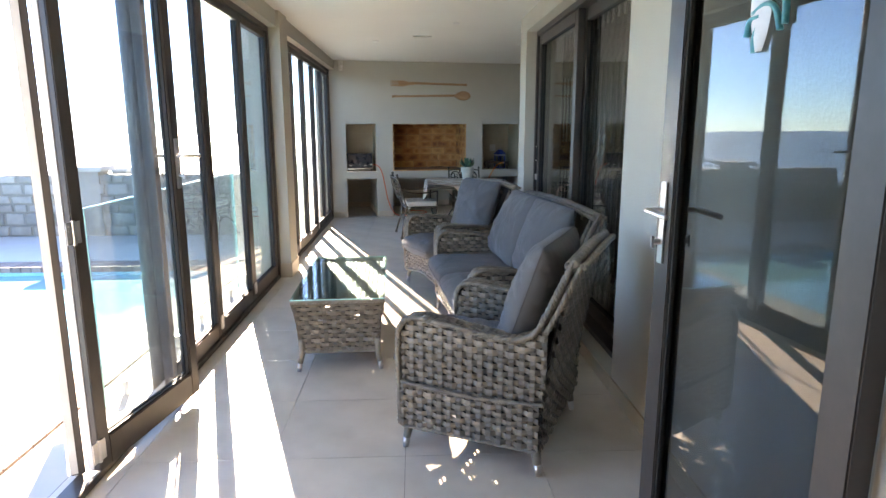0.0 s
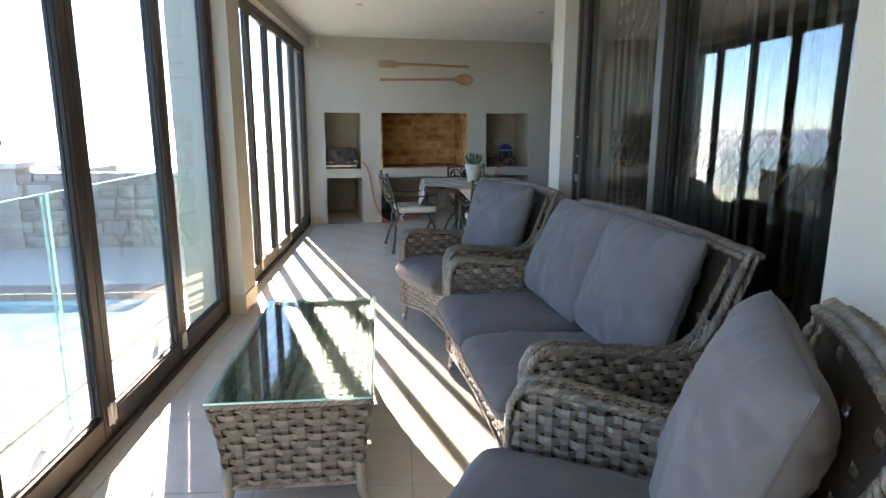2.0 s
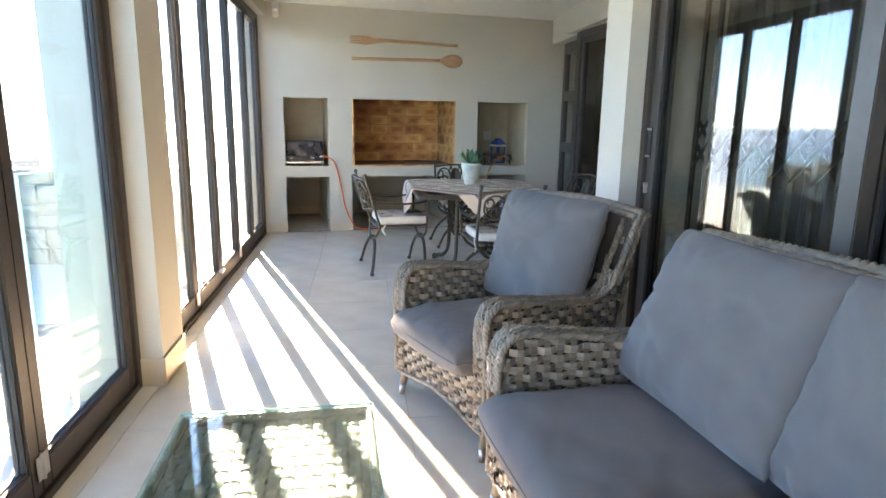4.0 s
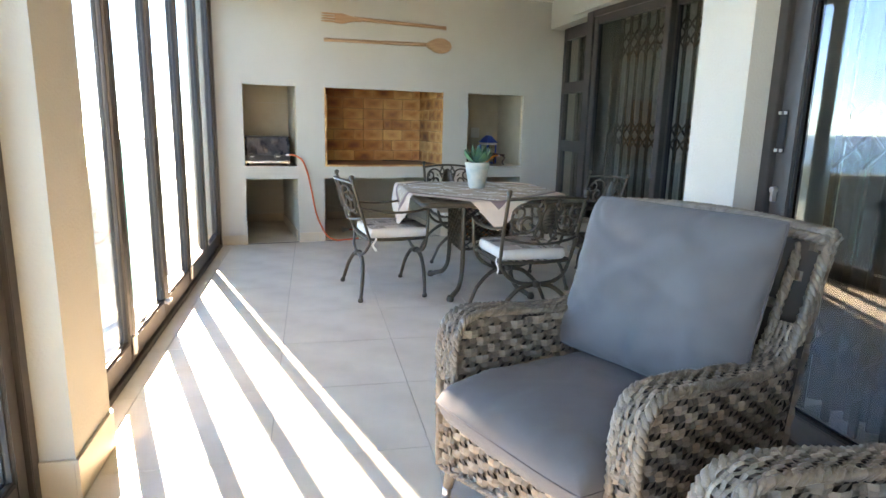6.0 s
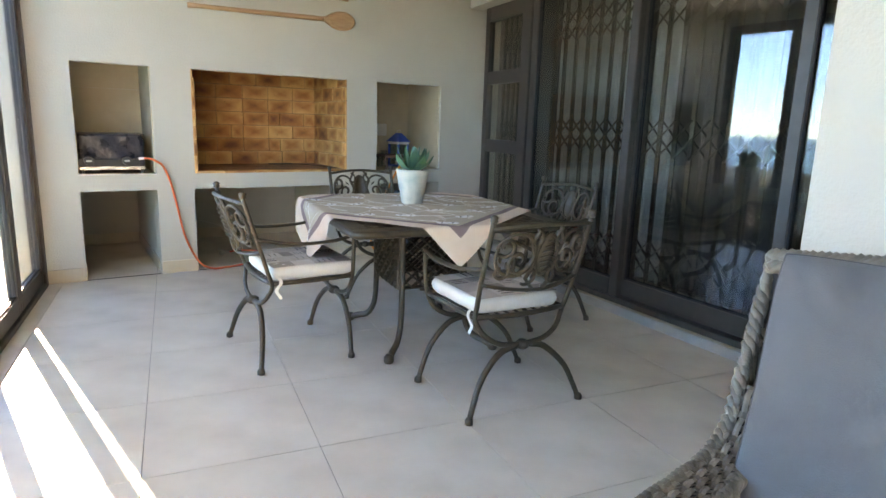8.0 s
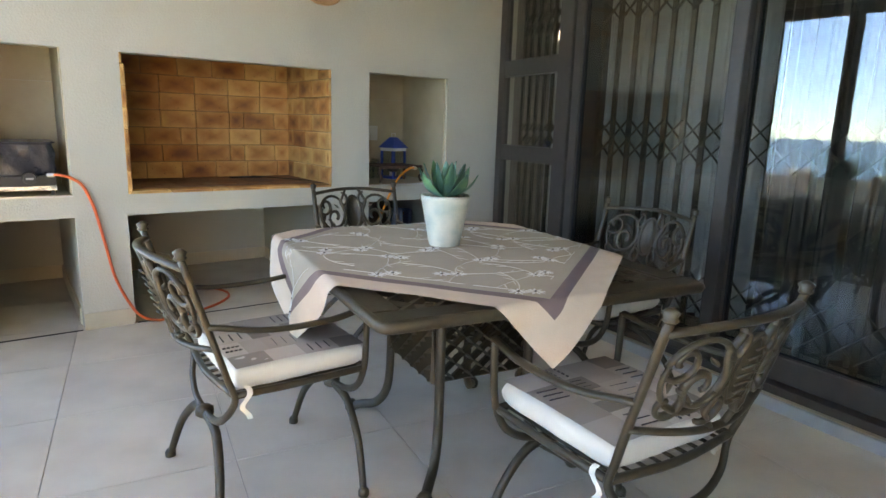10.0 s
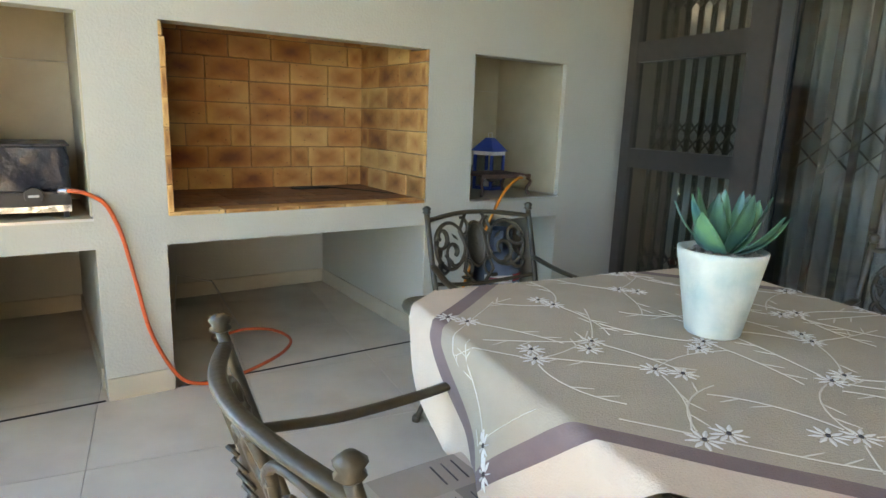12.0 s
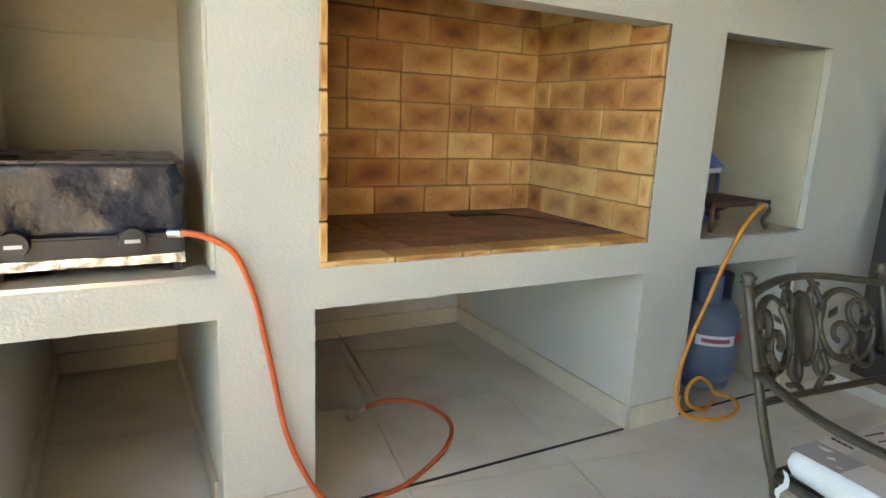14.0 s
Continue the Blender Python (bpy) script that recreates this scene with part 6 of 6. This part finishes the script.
part("roof", bm, BLUE, ln)
bm = bmesh.new()
tube(bm, [(-0.02, 0, 0.335), (-0.022, 0, 0.365), (0.022, 0, 0.365), (0.02, 0, 0.335)], 0.003, 6)
part("ring", bm, CHROME, ln)
for s in (-1, 1):
    part("pane", boxes((-0.058, 0.058, s * 0.068 - 0.001, s * 0.068 + 0.001, 0.02, 0.225)), GLASS, ln)
bm = bmesh.new()
lathe(bm, [(0.03, 0.02), (0.03, 0.12), (0.004, 0.125)], 16)
part("candle", bm, mat("candle_wax", (0.75, 0.72, 0.64), 0.5), ln, "white candle", smooth=True)
for i, (x, y) in enumerate(((2.56, 10.95), (2.62, 10.99), (2.68, 11.02))):
    g = thing("drinking_glass", Matrix.Translation((x, y, 0.793)), "clear drinking glass on the tiled ledge behind the stove", "glass", "glasses on the ledge")
    bm = bmesh.new()
    lathe(bm, [(0.026, 0), (0.028, 0.004), (0.033, 0.12 + 0.02 * i), (0.031, 0.12 + 0.02 * i), (0.026, 0.01)], 16)
    part("glass", bm, glass("tumbler_glass", (0.93, 0.95, 0.95), 0.0, 0.08), g, smooth=True)
sw = thing("wall_socket", Matrix.Translation((2.75, 11.217, 1.155)), "white plastic wall socket plate on the bay lining", "socket")
part("plate", boxes((-0.055, 0.055, -0.008, 0, -0.06, 0.06)), mat("white_plastic", (0.6, 0.6, 0.56), 0.4), sw, bevel=0.003)
part("rocker", boxes((-0.018, 0.018, -0.012, -0.008, -0.02, 0.02)), bpy.data.materials["white_plastic"], sw, bevel=0.001)

# ---- wooden fork and spoon on the wall ----
WOOD = mat("pale_carved_wood", (0.42, 0.25, 0.135), 0.5, color2=(0.33, 0.185, 0.095), scale=7, detail=6, stretch=(1.0, 8, 8), bump=0.08)


def handle(bm, x0, x1, z, w0, w1):
    n = 12
    rg = []
    for i in range(n + 1):
        f = i / n
        w = w0 + (w1 - w0) * f + (0.004 if f > 0.93 else 0)
        x = x0 + (x1 - x0) * f
        rg.append([bm.verts.new((x, -0.012 - 0.010 * math.sin(a), z - 0.02 * f + w * math.cos(a))) for a in [k * math.pi / 4 for k in range(8)]])
    for a, b in zip(rg, rg[1:]):
        for k in range(8):
            bm.faces.new((a[k], a[(k + 1) % 8], b[(k + 1) % 8], b[k]))
    bm.faces.new(rg[0][::-1])
    bm.faces.new(rg[-1])


fork = thing("wooden_fork", Matrix.Translation((0, WALL_Y - 0.002, 0)), "giant pale carved wooden fork hung on the plaster wall", "wooden fork")
bm = bmesh.new()
handle(bm, 1.10, 2.09, 2.27, 0.020, 0.016)
part("handle", bm, WOOD, fork, smooth=True)
bm = bmesh.new()
prof = [(0.77, 0.045), (0.80, 0.05), (0.90, 0.052), (0.98, 0.050), (1.04, 0.035), (1.10, 0.022), (1.14, 0.024), (1.17, 0.018)]
for i in range(4):
    zc = 2.262 - 0.036 + i * 0.024
    tube(bm, [(0.765, -0.014, zc), (0.80, -0.016, zc), (0.92, -0.016, zc)], [0.004, 0.0085, 0.0095], 6)
rg = [[bm.verts.new((x, y, 2.262 + s * w)) for y, s in ((-0.004, -1), (-0.024, -0.9), (-0.024, 0.9), (-0.004, 1))] for x, w in [(0.90, 0.047)] + prof[3:]]
for a, b in zip(rg, rg[1:]):
    for k in range(4):
        bm.faces.new((a[k], a[(k + 1) % 4], b[(k + 1) % 4], b[k]))
bm.faces.new(rg[0][::-1])
part("tines", bm, WOOD, fork)
spoon = thing("wooden_spoon", Matrix.Translation((0, WALL_Y - 0.002, 0)), "giant pale carved wooden spoon hung on the plaster wall", "wooden spoon")
bm = bmesh.new()
handle(bm, 1.88, 0.79, 2.068, 0.020, 0.016)
part("handle", bm, WOOD, spoon, smooth=True)
bm = bmesh.new()
rows_ = []
n = 20
for k, (f, y) in enumerate(((1.0, -0.002), (1.0, -0.020), (0.86, -0.026), (0.6, -0.014), (0.3, -0.006))):
    rows_.append([bm.verts.new((2.025 + f * 0.13 * math.cos(a) - (0.035 * max(0, -math.cos(a)) ** 4 * f), y, 2.066 + f * 0.078 * math.sin(a) * (1 - 0.35 * max(0, -math.cos(a)) ** 3))) for a in [i * 2 * math.pi / n for i in range(n)]])
for a, b in zip(rows_, rows_[1:]):
    for k in range(n):
        bm.faces.new((a[k], a[(k + 1) % n], b[(k + 1) % n], b[k]))
bm.faces.new(rows_[-1])
part("bowl", bm, WOOD, spoon, smooth=True)

# ---- sensor, ceiling fittings ----
PLASTIC = mat("cream_plastic", (0.62, 0.60, 0.54), 0.45)
se = thing("motion_sensor", Matrix.Translation((-0.06, WALL_Y, 2.54)), "cream motion sensor high in the wall corner", "motion sensor")
bm = boxes((-0.035, 0.035, -0.055, 0, -0.085, 0.085))
part("housing", bm, PLASTIC, se, bevel=0.014)
bm = bmesh.new()
lathe(bm, [(0.024, -0.03), (0.03, 0.0), (0.024, 0.03)], 14, (0, -0.05, -0.01))
part("lens", bm, WHITE_ALU, se, smooth=True)
for d, s in ((0.95, -5.6), (0.95, -2.2), (2.9, -1.9), (1.9, -3.6)):
    dl = thing("downlight", SIDE @ Matrix.Translation((d, s, CEIL_Z)), "small unlit round recessed downlight in the white ceiling", "downlight", "ceiling downlights")
    bm = bmesh.new()
    tube(bm, [(0.036 * math.cos(a), 0.036 * math.sin(a), -0.003) for a in [i * math.pi / 12 for i in range(24)]], 0.006, 6, closed=True)
    part("ring", bm, CHROME, dl, smooth=True)
    bm = bmesh.new()
    lathe(bm, [(0.03, -0.003), (0.028, -0.001)], 16)
    part("lamp", bm, PLASTIC, dl)
vent = thing("ceiling_vent", SIDE @ Matrix.Translation((1.55, -2.6, CEIL_Z)), "small white plastic ceiling access cover", "ceiling cover")
part("plate", boxes((-0.11, 0.11, -0.06, 0.06, -0.012, 0)), PLASTIC, vent, bevel=0.004)


# ---- floor tiles ----
FLOOR = bpy.data.objects["floor"]
FULL = tile_mesh("tile", TW, TW)
EDGE = tile_mesh("edge_tile", 0.127 + 0.11, TW)
for i in range(-1, 8):
    for j in range(-17, 9):
        d0, s0 = 0.127 + (i) * TW, -2.88 + j * TW
        if d0 > 4.0 or s0 > 1.8 or s0 < -13:
            continue
        o = new("tile", FULL if i >= 0 else EDGE)
        o.parent = FLOOR
        o.matrix_basis = Matrix.Translation((d0 if i >= 0 else -0.11, s0, 0))
